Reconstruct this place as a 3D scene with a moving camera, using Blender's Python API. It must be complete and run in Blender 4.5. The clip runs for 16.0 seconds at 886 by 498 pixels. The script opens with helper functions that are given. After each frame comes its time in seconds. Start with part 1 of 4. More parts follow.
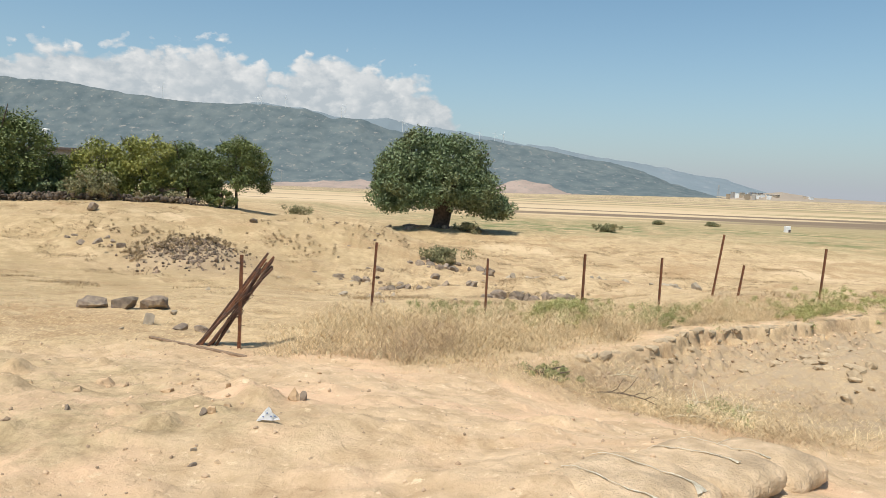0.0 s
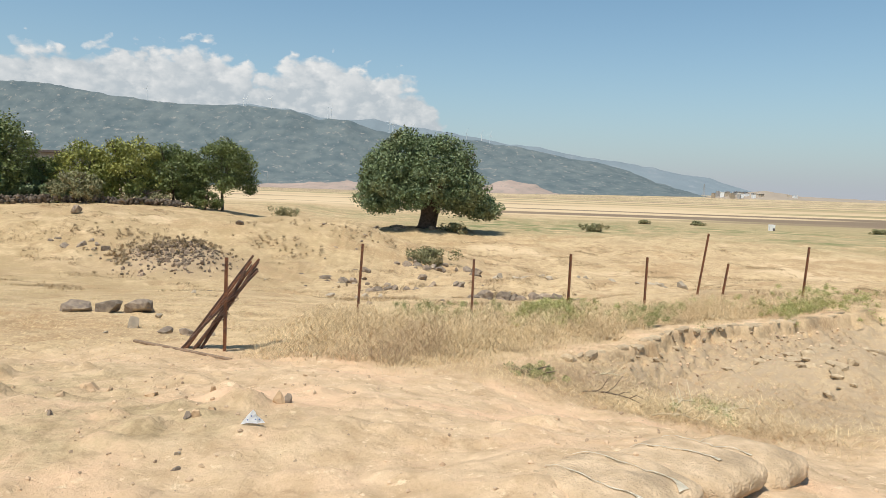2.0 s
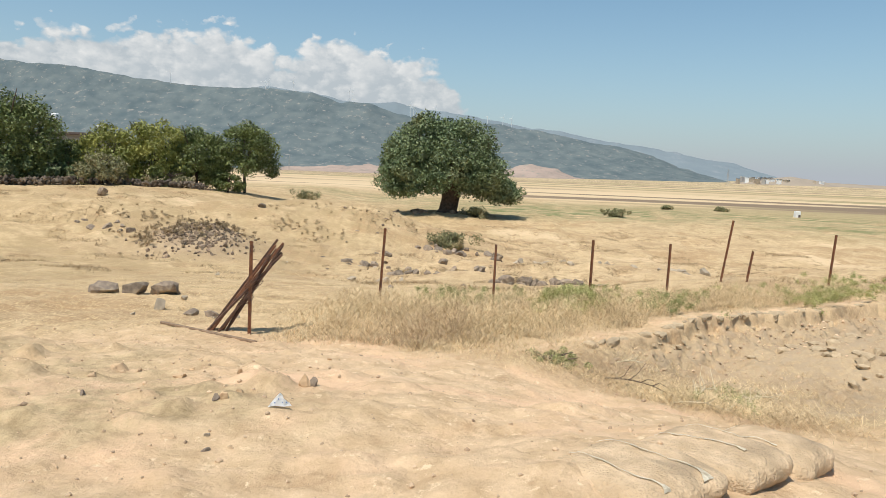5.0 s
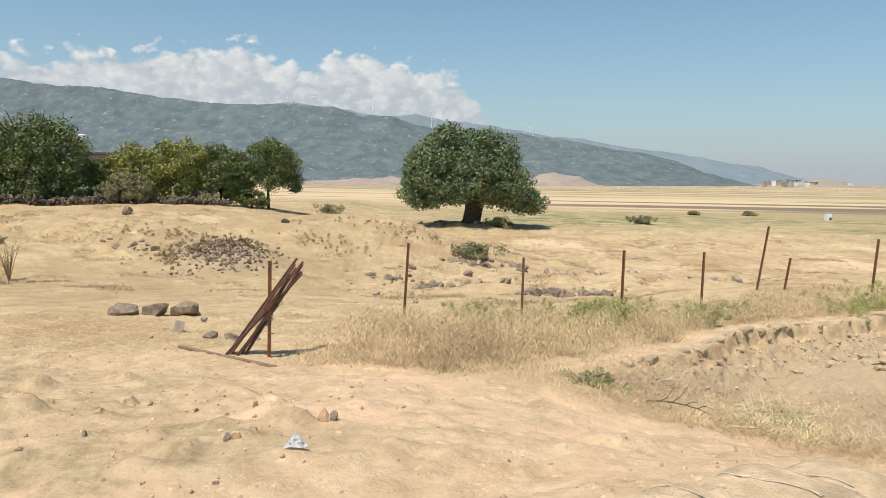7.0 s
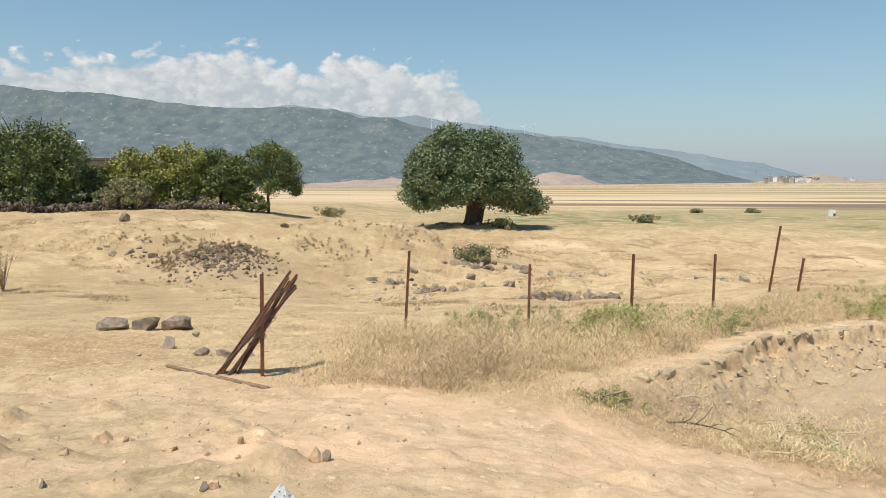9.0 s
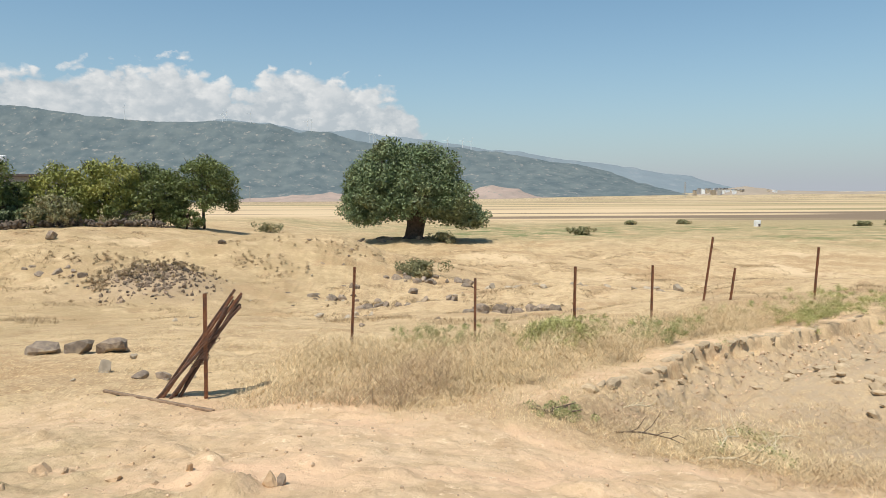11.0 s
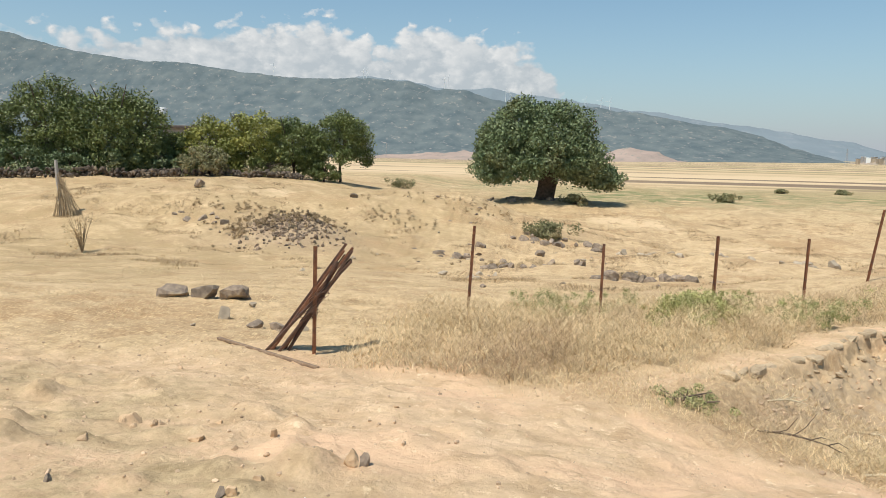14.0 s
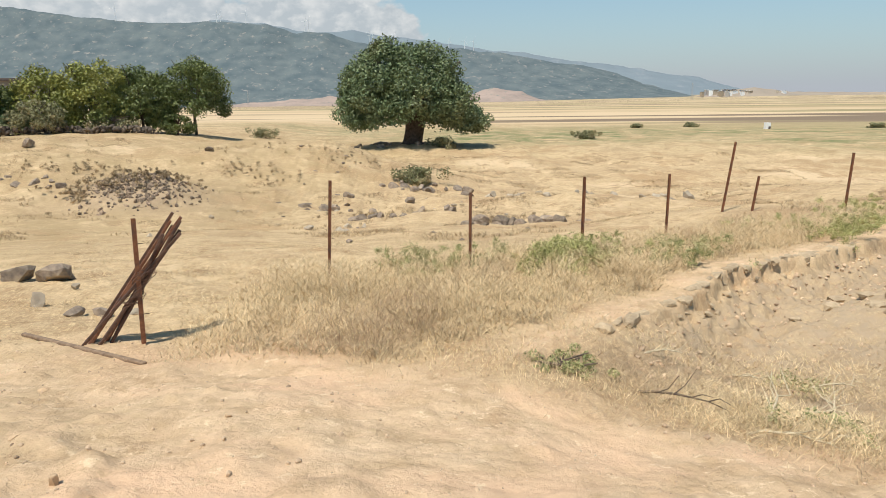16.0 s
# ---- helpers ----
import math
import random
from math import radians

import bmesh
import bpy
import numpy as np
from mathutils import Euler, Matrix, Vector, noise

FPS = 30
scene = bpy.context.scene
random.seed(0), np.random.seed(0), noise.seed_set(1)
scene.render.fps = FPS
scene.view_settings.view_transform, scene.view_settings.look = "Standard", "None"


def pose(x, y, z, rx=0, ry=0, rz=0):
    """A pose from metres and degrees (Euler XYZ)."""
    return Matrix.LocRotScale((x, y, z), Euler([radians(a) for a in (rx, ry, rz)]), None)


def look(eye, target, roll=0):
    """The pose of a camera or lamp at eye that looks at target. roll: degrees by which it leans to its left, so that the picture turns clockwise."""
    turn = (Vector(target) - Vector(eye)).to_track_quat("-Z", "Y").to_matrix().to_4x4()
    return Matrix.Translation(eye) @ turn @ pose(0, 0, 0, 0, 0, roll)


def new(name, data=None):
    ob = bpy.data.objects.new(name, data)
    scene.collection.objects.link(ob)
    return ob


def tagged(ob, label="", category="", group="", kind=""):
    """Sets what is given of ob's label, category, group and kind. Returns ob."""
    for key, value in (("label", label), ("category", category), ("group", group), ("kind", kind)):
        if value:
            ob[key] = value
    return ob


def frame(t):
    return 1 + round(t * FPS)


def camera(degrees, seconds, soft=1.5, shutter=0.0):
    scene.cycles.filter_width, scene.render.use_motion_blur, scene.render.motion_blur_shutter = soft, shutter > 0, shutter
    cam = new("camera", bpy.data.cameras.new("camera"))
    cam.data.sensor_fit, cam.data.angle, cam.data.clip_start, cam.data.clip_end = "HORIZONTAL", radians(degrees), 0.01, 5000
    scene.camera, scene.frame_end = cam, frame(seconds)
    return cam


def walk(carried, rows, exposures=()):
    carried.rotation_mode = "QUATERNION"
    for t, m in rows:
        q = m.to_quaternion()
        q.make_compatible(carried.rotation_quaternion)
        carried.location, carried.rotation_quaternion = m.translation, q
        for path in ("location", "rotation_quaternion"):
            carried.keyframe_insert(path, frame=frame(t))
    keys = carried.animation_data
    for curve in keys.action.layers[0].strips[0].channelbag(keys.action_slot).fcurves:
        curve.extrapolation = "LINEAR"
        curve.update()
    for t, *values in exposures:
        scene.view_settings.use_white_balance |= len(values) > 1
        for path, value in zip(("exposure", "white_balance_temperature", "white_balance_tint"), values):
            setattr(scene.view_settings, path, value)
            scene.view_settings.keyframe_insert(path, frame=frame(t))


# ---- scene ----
cam = camera(63.8, 16.0, soft=0.85)
PATH = [
    (0, (2.75, -9.286, 2.302), (2.728, -7.295, 2.109), 2.3),
    (0.5, (2.772, -9.277, 2.308), (2.8, -7.287, 2.115), 1.6),
    (1, (2.769, -9.284, 2.309), (2.782, -7.293, 2.122), 1.9),
    (1.5, (2.776, -9.3, 2.309), (2.763, -7.308, 2.14), 2.3),
    (2, (2.776, -9.302, 2.311), (2.789, -7.311, 2.121), 2.0),
    (2.5, (2.768, -9.294, 2.308), (2.754, -7.304, 2.102), 2.3),
    (3, (2.772, -9.3, 2.312), (2.743, -7.311, 2.109), 1.9),
    (3.2, (2.771, -9.3, 2.301), (2.746, -7.311, 2.095), 2.0),
    (5.3, (2.73, -9.316, 2.333), (2.678, -7.331, 2.095), 2.5),
    (5.5, (2.723, -9.291, 2.334), (2.635, -7.306, 2.11), 2.4),
    (6, (2.703, -9.16, 2.344), (2.521, -7.174, 2.199), 2.4),
    (6.5, (2.724, -9.048, 2.353), (2.553, -7.062, 2.191), 1.4),
    (7, (2.702, -8.877, 2.348), (2.592, -6.891, 2.139), 0.9),
    (7.5, (2.6, -8.637, 2.382), (2.542, -6.648, 2.185), 0.8),
    (8, (2.557, -8.598, 2.392), (2.426, -6.612, 2.193), 4.5),
    (8.5, (2.602, -8.454, 2.378), (2.41, -6.471, 2.203), 1.2),
    (9, (2.661, -8.322, 2.402), (2.546, -6.336, 2.195), 0.1),
    (9.2, (2.669, -8.298, 2.408), (2.605, -6.308, 2.218), -0.6),
    (11.3, (2.561, -8.322, 2.421), (2.627, -6.33, 2.253), 0.1),
    (11.5, (2.562, -8.307, 2.404), (2.607, -6.317, 2.208), 1.1),
    (12, (2.534, -8.287, 2.394), (2.53, -6.299, 2.173), 0.3),
    (12.5, (2.487, -8.239, 2.391), (2.469, -6.26, 2.101), 0.0),
    (13, (2.595, -8.05, 2.378), (2.476, -6.062, 2.199), 1.3),
    (13.5, (2.68, -7.832, 2.372), (2.446, -5.862, 2.118), 2.8),
    (14, (2.659, -7.642, 2.352), (2.352, -5.686, 2.069), 1.2),
    (14.5, (2.564, -7.404, 2.403), (2.261, -5.463, 2.025), 1.6),
    (15, (2.572, -7.263, 2.414), (2.424, -5.317, 1.975), 0.8),
    (15.5, (2.677, -6.991, 2.386), (2.628, -5.021, 2.042), 1.7),
    (16, (2.788, -6.733, 2.357), (2.832, -4.78, 1.926), -0.6),
]
walk(cam, [(t, look(eye, target, roll)) for t, eye, target, roll in PATH], exposures=[(0, 0.23), (16, 0.23)])

# ---- sky and sun ----
SUN_FROM = Vector((-0.44, -0.56, 1.50)).normalized()
world = bpy.data.worlds.new("sky")
scene.world = world
world.use_nodes = True
wt = world.node_tree
wt.nodes.clear()


def wnode(kind, **values):
    n = wt.nodes.new(kind)
    for key, value in values.items():
        n.inputs[int(key[1:])].default_value = value
    return n


def wmath(op, a, b=0.0, clamp=False):
    n = wt.nodes.new("ShaderNodeMath")
    n.operation, n.use_clamp = op, clamp
    for i, v in enumerate((a, b)):
        if isinstance(v, (int, float)):
            n.inputs[i].default_value = v
        else:
            wt.links.new(v, n.inputs[i])
    return n.outputs[0]


sky = wt.nodes.new("ShaderNodeTexSky")
sky.sky_type, sky.sun_disc = "NISHITA", False
sky.sun_elevation = math.asin(SUN_FROM.z)
sky.sun_rotation = math.atan2(SUN_FROM.x, SUN_FROM.y)
sky.air_density, sky.dust_density, sky.ozone_density = 0.9, 0.6, 1.6
coord = wt.nodes.new("ShaderNodeTexCoord")
sep = wt.nodes.new("ShaderNodeSeparateXYZ")
wt.links.new(coord.outputs["Generated"], sep.inputs[0])
azim = wmath("ARCTAN2", sep.outputs[0], sep.outputs[1])
elev = sep.outputs[2]
# cumulus bank that sits behind the ridge
scaled = wt.nodes.new("ShaderNodeMapping")
scaled.inputs["Scale"].default_value = (1.0, 1.0, 1.5)
wt.links.new(coord.outputs["Generated"], scaled.inputs[0])


def wnoise(scale, detail, rough=0.55):
    n = wt.nodes.new("ShaderNodeTexNoise")
    n.inputs["Scale"].default_value, n.inputs["Detail"].default_value = scale, detail
    n.inputs["Roughness"].default_value = rough
    wt.links.new(scaled.outputs[0], n.inputs["Vector"])
    return n.outputs["Fac"]


billow = wt.nodes.new("ShaderNodeTexVoronoi")
billow.feature, billow.inputs["Scale"].default_value = "SMOOTH_F1", 42
warp = wt.nodes.new("ShaderNodeMix")
warp.data_type, warp.blend_type = "RGBA", "LINEAR_LIGHT"
warp.inputs[0].default_value = 0.035
nz = wt.nodes.new("ShaderNodeTexNoise")
nz.inputs["Scale"].default_value, nz.inputs["Detail"].default_value = 30, 5
wt.links.new(scaled.outputs[0], nz.inputs["Vector"])
wt.links.new(scaled.outputs[0], warp.inputs[6])
wt.links.new(nz.outputs["Color"], warp.inputs[7])
wt.links.new(warp.outputs[2], billow.inputs["Vector"])
tops = wt.nodes.new("ShaderNodeValToRGB")
tops.color_ramp.interpolation = "B_SPLINE"
# height of the cloud tops against the azimuth, from far left to its right end
CLOUD = [(0.0, 0.06), (0.30, 0.11), (0.51, 0.121), (0.56, 0.125), (0.61, 0.140), (0.69, 0.157), (0.755, 0.143),
         (0.795, 0.118), (0.83, 0.156), (0.90, 0.138), (0.94, 0.124), (0.965, 0.106), (1.0, 0.0)]
while len(tops.color_ramp.elements) < len(CLOUD):
    tops.color_ramp.elements.new(0.5)
for e, (p, v) in zip(tops.color_ramp.elements, CLOUD):
    e.position, e.color = p, (v * 5, v * 5, v * 5, 1)
wt.links.new(wmath("MULTIPLY_ADD", azim, 1 / 1.30), tops.inputs[0])
wt.nodes[-1].name = "tops"
ramp_in = [n for n in wt.nodes if n.type == "MATH" and n.operation == "MULTIPLY_ADD"][-1]
ramp_in.inputs[2].default_value = 1.27 / 1.30
top_h = wmath("MULTIPLY", tops.outputs[0], 0.2)
lump = wmath("ADD", wmath("MULTIPLY", billow.outputs["Distance"], -0.055),
             wmath("MULTIPLY", wnoise(24, 6, 0.5), 0.07))
over = wmath("SUBTRACT", wmath("ADD", top_h, lump), elev)
mask = wmath("MULTIPLY", over, 60.0, clamp=True)
mask = wmath("MULTIPLY", mask, wmath("MULTIPLY", wmath("SUBTRACT", tops.outputs[0], 0.1), 4.0, clamp=True))
# bright crowns, greyer towards the base
glow = wmath("ADD", wmath("MULTIPLY", elev, 5.5), wmath("MULTIPLY", wnoise(60, 7, 0.6), 1.3))
glow = wmath("ADD", glow, wmath("MULTIPLY", billow.outputs["Distance"], -0.9))
glow = wmath("SUBTRACT", glow, 0.62, clamp=True)
tint = wt.nodes.new("ShaderNodeMix")
tint.data_type = "RGBA"
tint.inputs[6].default_value, tint.inputs[7].default_value = (0.43, 0.47, 0.50, 1), (0.76, 0.75, 0.73, 1)
wt.links.new(glow, tint.inputs[0])
bg_sky, bg_cloud, both, out = (wt.nodes.new(k) for k in ("ShaderNodeBackground", "ShaderNodeBackground",
                                                         "ShaderNodeMixShader", "ShaderNodeOutputWorld"))
tone = wt.nodes.new("ShaderNodeMix")
tone.data_type, tone.blend_type = "RGBA", "MULTIPLY"
tone.inputs[0].default_value, tone.inputs[7].default_value = 1.0, (0.079, 0.108, 0.106, 1)
wt.links.new(sky.outputs[0], tone.inputs[6])
# summer haze that thickens towards the horizon
haze = wt.nodes.new("ShaderNodeMix")
haze.data_type = "RGBA"
haze.inputs[7].default_value = (0.385, 0.415, 0.455, 1)
wt.links.new(wmath("POWER", 2.718, wmath("MULTIPLY", wmath("MAXIMUM", elev, 0.0), -7.0)), haze.inputs[0])
wt.links.new(tone.outputs[2], haze.inputs[6])
wt.links.new(haze.outputs[2], bg_sky.inputs[0])
bg_sky.inputs[1].default_value = 1.0
wt.links.new(tint.outputs[2], bg_cloud.inputs[0])
bg_cloud.inputs[1].default_value = 1.0
wt.links.new(wmath("MULTIPLY", mask, 0.93), both.inputs[0])
wt.links.new(bg_sky.outputs[0], both.inputs[1])
wt.links.new(bg_cloud.outputs[0], both.inputs[2])
wt.links.new(both.outputs[0], out.inputs[0])

sun = new("sun", bpy.data.lights.new("sun", "SUN"))
sun.data.energy, sun.data.angle, sun.data.color = 4.1, radians(0.5), (1.0, 0.94, 0.84)
sun.matrix_world = look((0, 0, 60), Vector((0, 0, 60)) - SUN_FROM)


# ---- materials ----
def material(name, low, high, scale=6.0, rough=0.9, bump=0.3, bump_scale=None, third=None, metal=0.0, per_object=0.0,
             island=0.0, detail=6, space="Object", bump_dist=0.02):
    """Two colours mixed by broad and fine noise, a third in patches, and relief."""
    m = bpy.data.materials.new(name)
    m.use_nodes = True
    t = m.node_tree
    b = t.nodes["Principled BSDF"]
    b.inputs["Roughness"].default_value, b.inputs["Metallic"].default_value = rough, metal
    c = t.nodes.new("ShaderNodeTexCoord")

    def tex(s, d):
        n = t.nodes.new("ShaderNodeTexNoise")
        n.inputs["Scale"].default_value, n.inputs["Detail"].default_value = s, d
        t.links.new(c.outputs[space], n.inputs["Vector"])
        return n.outputs["Fac"]

    def mix(f, a, bb):
        n = t.nodes.new("ShaderNodeMix")
        n.data_type = "RGBA"
        for i, v in ((0, f), (6, a), (7, bb)):
            if isinstance(v, tuple):
                n.inputs[i].default_value = (*v, 1)
            elif isinstance(v, float):
                n.inputs[i].default_value = v
            else:
                t.links.new(v, n.inputs[i])
        return n.outputs[2]

    def ramp(f, a, bb):
        n = t.nodes.new("ShaderNodeMapRange")
        n.inputs[1].default_value, n.inputs[2].default_value = a, bb
        t.links.new(f, n.inputs[0])
        return n.outputs[0]

    col = mix(ramp(tex(scale, detail), 0.33, 0.67), low, high)
    if third:
        col = mix(ramp(tex(scale * 0.31, 4), 0.52, 0.66), col, third)
    if per_object or island:
        src = t.nodes.new("ShaderNodeObjectInfo").outputs["Random"] if per_object else \
            t.nodes.new("ShaderNodeNewGeometry").outputs["Random Per Island"]
        h = t.nodes.new("ShaderNodeHueSaturation")
        amount = per_object or island
        r = t.nodes.new("ShaderNodeMapRange")
        r.inputs[3].default_value, r.inputs[4].default_value = 1 - amount, 1 + amount
        t.links.new(src, r.inputs[0])
        t.links.new(r.outputs[0], h.inputs["Value"])
        t.links.new(col, h.inputs["Color"])
        col = h.outputs[0]
    t.links.new(col, b.inputs["Base Color"])
    if bump:
        bn = t.nodes.new("ShaderNodeBump")
        bn.inputs["Strength"].default_value, bn.inputs["Distance"].default_value = bump, bump_dist
        t.links.new(tex(bump_scale or scale * 4, 8), bn.inputs["Height"])
        t.links.new(bn.outputs[0], b.inputs["Normal"])
    return m


RUST = material("rusty_steel", (0.13, 0.05, 0.025), (0.26, 0.11, 0.05), 22, 0.8, 0.5, third=(0.10, 0.06, 0.045))
DARK_STEEL = material("dark_rusted_steel", (0.06, 0.032, 0.022), (0.15, 0.075, 0.045), 26, 0.8, 0.5)
BASALT = material("basalt", (0.17, 0.13, 0.10), (0.33, 0.255, 0.185), 9, 0.95, 0.9, third=(0.44, 0.34, 0.22), per_object=0.3)
HEAP_STONE = material("heap_stone", (0.17, 0.12, 0.085), (0.36, 0.265, 0.18), 9, 0.95, 0.9, third=(0.38, 0.29, 0.2), per_object=0.35)
PALE_STONE = material("pale_stone", (0.32, 0.26, 0.19), (0.47, 0.39, 0.29), 8, 0.9, 0.6, per_object=0.2)
CLOD = material("dry_clod", (0.460, 0.313, 0.184), (0.644, 0.454, 0.281), 9, 0.95, 0.8, per_object=0.15)
RUBBLE = material("rubble", (0.12, 0.09, 0.066), (0.27, 0.20, 0.14), 4, 0.95, 0.7, third=(0.30, 0.23, 0.155), island=0.35)
# rubble again for the wall, darkened in colour to stand for the trees' shade
SHADED_WALL_RUBBLE = material("shaded_wall_rubble", (0.065, 0.052, 0.042), (0.16, 0.122, 0.09), 4, 0.95, 0.7, third=(0.22, 0.165, 0.11), island=0.35)
STRAW = material("straw", (0.51, 0.38, 0.21), (0.74, 0.575, 0.345), 2.0, 0.85, 0.0, island=0.38, third=(0.40, 0.28, 0.165))
STUBBLE = material("stubble", (0.46, 0.35, 0.20), (0.66, 0.52, 0.32), 0.8, 0.9, 0.0, island=0.35)
WEED = material("weed_leaf", (0.22, 0.23, 0.085), (0.38, 0.37, 0.15), 3.0, 0.7, 0.0, island=0.25, third=(0.46, 0.40, 0.20))
SHRUB = material("shrub_leaf", (0.15, 0.15, 0.065), (0.27, 0.255, 0.125), 3.0, 0.75, 0.0, island=0.3, third=(0.33, 0.26, 0.13))
BARK = material("bark", (0.06, 0.045, 0.035), (0.14, 0.10, 0.075), 5, 0.95, 0.9)
OAK_LEAF = material("oak_leaf", (0.091, 0.134, 0.055), (0.159, 0.201, 0.085), 0.7, 0.6, 0.0, island=0.35, third=(0.18, 0.195, 0.085))
ORCHARD_LEAF = material("orchard_leaf", (0.075, 0.105, 0.028), (0.160, 0.190, 0.052), 0.5, 0.6, 0.0, island=0.35)
YELLOW_LEAF = material("yellowing_leaf", (0.165, 0.187, 0.037), (0.308, 0.297, 0.063), 0.5, 0.6, 0.0, island=0.3, third=(0.110, 0.143, 0.037))
PAPER = material("paper", (0.72, 0.71, 0.69), (0.82, 0.81, 0.80), 12, 0.8, 0.1)
INK = material("blue_print", (0.08, 0.13, 0.30), (0.14, 0.2, 0.4), 20, 0.7, 0.0)
EARTH = material("pit_earth", (0.37, 0.275, 0.17), (0.56, 0.43, 0.28), 8, 0.95, 0.9, per_object=0.15)
SACK = material("earthy_sack", (0.50, 0.355, 0.215), (0.69, 0.505, 0.325), 7, 0.95, 1.0, bump_scale=60, third=(0.42, 0.305, 0.19))
FIBRE = material("pale_fibre", (0.66, 0.59, 0.46), (0.80, 0.74, 0.61), 14, 0.8, 0.1)
STALK = material("bleached_stalk", (0.50, 0.41, 0.265), (0.65, 0.55, 0.385), 14, 0.8, 0.1)
TWIG = material("twig", (0.10, 0.07, 0.05), (0.22, 0.16, 0.10), 14, 0.9, 0.4)
BOARD = material("weathered_lath", (0.17, 0.11, 0.07), (0.32, 0.22, 0.14), 14, 0.9, 0.5)
WHITE = material("white_paint", (0.72, 0.72, 0.70), (0.80, 0.80, 0.78), 3, 0.6, 0.1)
PLASTER = material("grey_plaster", (0.30, 0.28, 0.26), (0.42, 0.39, 0.36), 2, 0.9, 0.3)
ROOF = material("dark_roof", (0.07, 0.055, 0.05), (0.13, 0.10, 0.09), 2, 0.8, 0.2)
GLASS = material("dark_glass", (0.03, 0.035, 0.04), (0.05, 0.055, 0.06), 2, 0.15, 0.0)


# ---- shape of the land ----
def vnoise(x, y, seed=0):
    """Smooth lattice noise in -1..1."""
    x0, y0 = np.floor(x), np.floor(y)
    fx, fy = x - x0, y - y0
    fx, fy = fx * fx * (3 - 2 * fx), fy * fy * (3 - 2 * fy)

    def lattice(i, j):
        v = np.sin(i * 127.1 + j * 311.7 + seed * 74.7) * 43758.5453
        return (v - np.floor(v)) * 2 - 1
    a, b = lattice(x0, y0), lattice(x0 + 1, y0)
    c, d = lattice(x0, y0 + 1), lattice(x0 + 1, y0 + 1)
    return (a + (b - a) * fx) * (1 - fy) + (c + (d - c) * fx) * fy


def fbm(x, y, octaves=4, seed=0, gain=0.5):
    s, a = 0, 1.0
    for k in range(octaves):
        s = s + a * vnoise(x, y, seed + k)
        x, y, a = x * 2.03 + 13.7, y * 2.03 - 7.1, a * gain
    return s


def smooth(v, a, b):
    t = np.clip((v - a) / (b - a), 0, 1)
    return t * t * (3 - 2 * t)


def hump(x, y, cx, cy, sx, sy, turn=0):
    c, s = math.cos(radians(turn)), math.sin(radians(turn))
    u, v = (x - cx) * c + (y - cy) * s, -(x - cx) * s + (y - cy) * c
    return np.exp(-(u / sx) ** 2 - (v / sy) ** 2)


PROFILE_Y = [-60, -9, -5, -3.6, -2.4, -1.3, -0.4, 1, 3, 10, 19, 30, 42, 56, 75, 110, 200, 500, 2800, 6000]
PROFILE_Z = [0.85, 0.68, 0.595, 0.525, 0.37, 0.12, 0.02, -0.06, -0.2, -1.05, -2.35, -3.15, -2.9, -2.2, -3.2, -4.0, -4.6, -7.5, -29, -33]


def pit_line(x):
    """y of the lip of the dug pit."""
    return np.interp(x, [2.6, 3.8, 4.6, 5.9, 7.0, 9.4, 12.4, 20], [-1.8, -0.75, 0.1, 1.4, 2.85, 4.6, 6.8, 9])


_lump = random.Random(47)
LUMPS = [(1.40, -4.06, 0.24, 0.17, 0.11), (1.14, -3.84, 0.17, 0.11, 0.07), (3.45, -4.35, 0.30, 0.20, 0.08), (3.95, -3.55, 0.32, 0.20, 0.07),
         (2.9, -4.75, 0.24, 0.16, 0.05)]
for _ in range(170):
    _s = 0.06 + 0.16 * _lump.random() ** 2
    LUMPS.append((_lump.uniform(-4.6, 1.5), _lump.uniform(-6.0, -1.9), _s, _s * _lump.uniform(0.5, 0.9), _s * _lump.uniform(0.2, 0.42)))
for _ in range(60):
    _s = _lump.uniform(0.08, 0.26)
    LUMPS.append((_lump.uniform(1.5, 5.0), _lump.uniform(-6.0, -2.6), _s, _s * _lump.uniform(0.4, 0.8), _s * _lump.uniform(0.10, 0.2)))


def trodden_lumps(x, y):
    """Low humps of dried mud: gentle on one side, broken off steeply on the other."""
    out = np.zeros(np.shape(x))
    near = (x > -5.2) & (x < 5.8) & (y > -6.7) & (y < -1.2)
    xn, yn = x[near], y[near]
    z = np.zeros(len(xn))
    for cx, cy, sx, sy, h in LUMPS:
        k = (np.abs(xn - cx) < 2 * sx) & (np.abs(yn - cy) < 2 * sy)
        u, v = (xn[k] - cx) / sx, (yn[k] - cy) / sy
        u = np.where(u > 0, u * 1.9, u)
        z[k] += h * np.exp(-(u * u + v * v) ** 1.5)
    out[near] = z
    return out


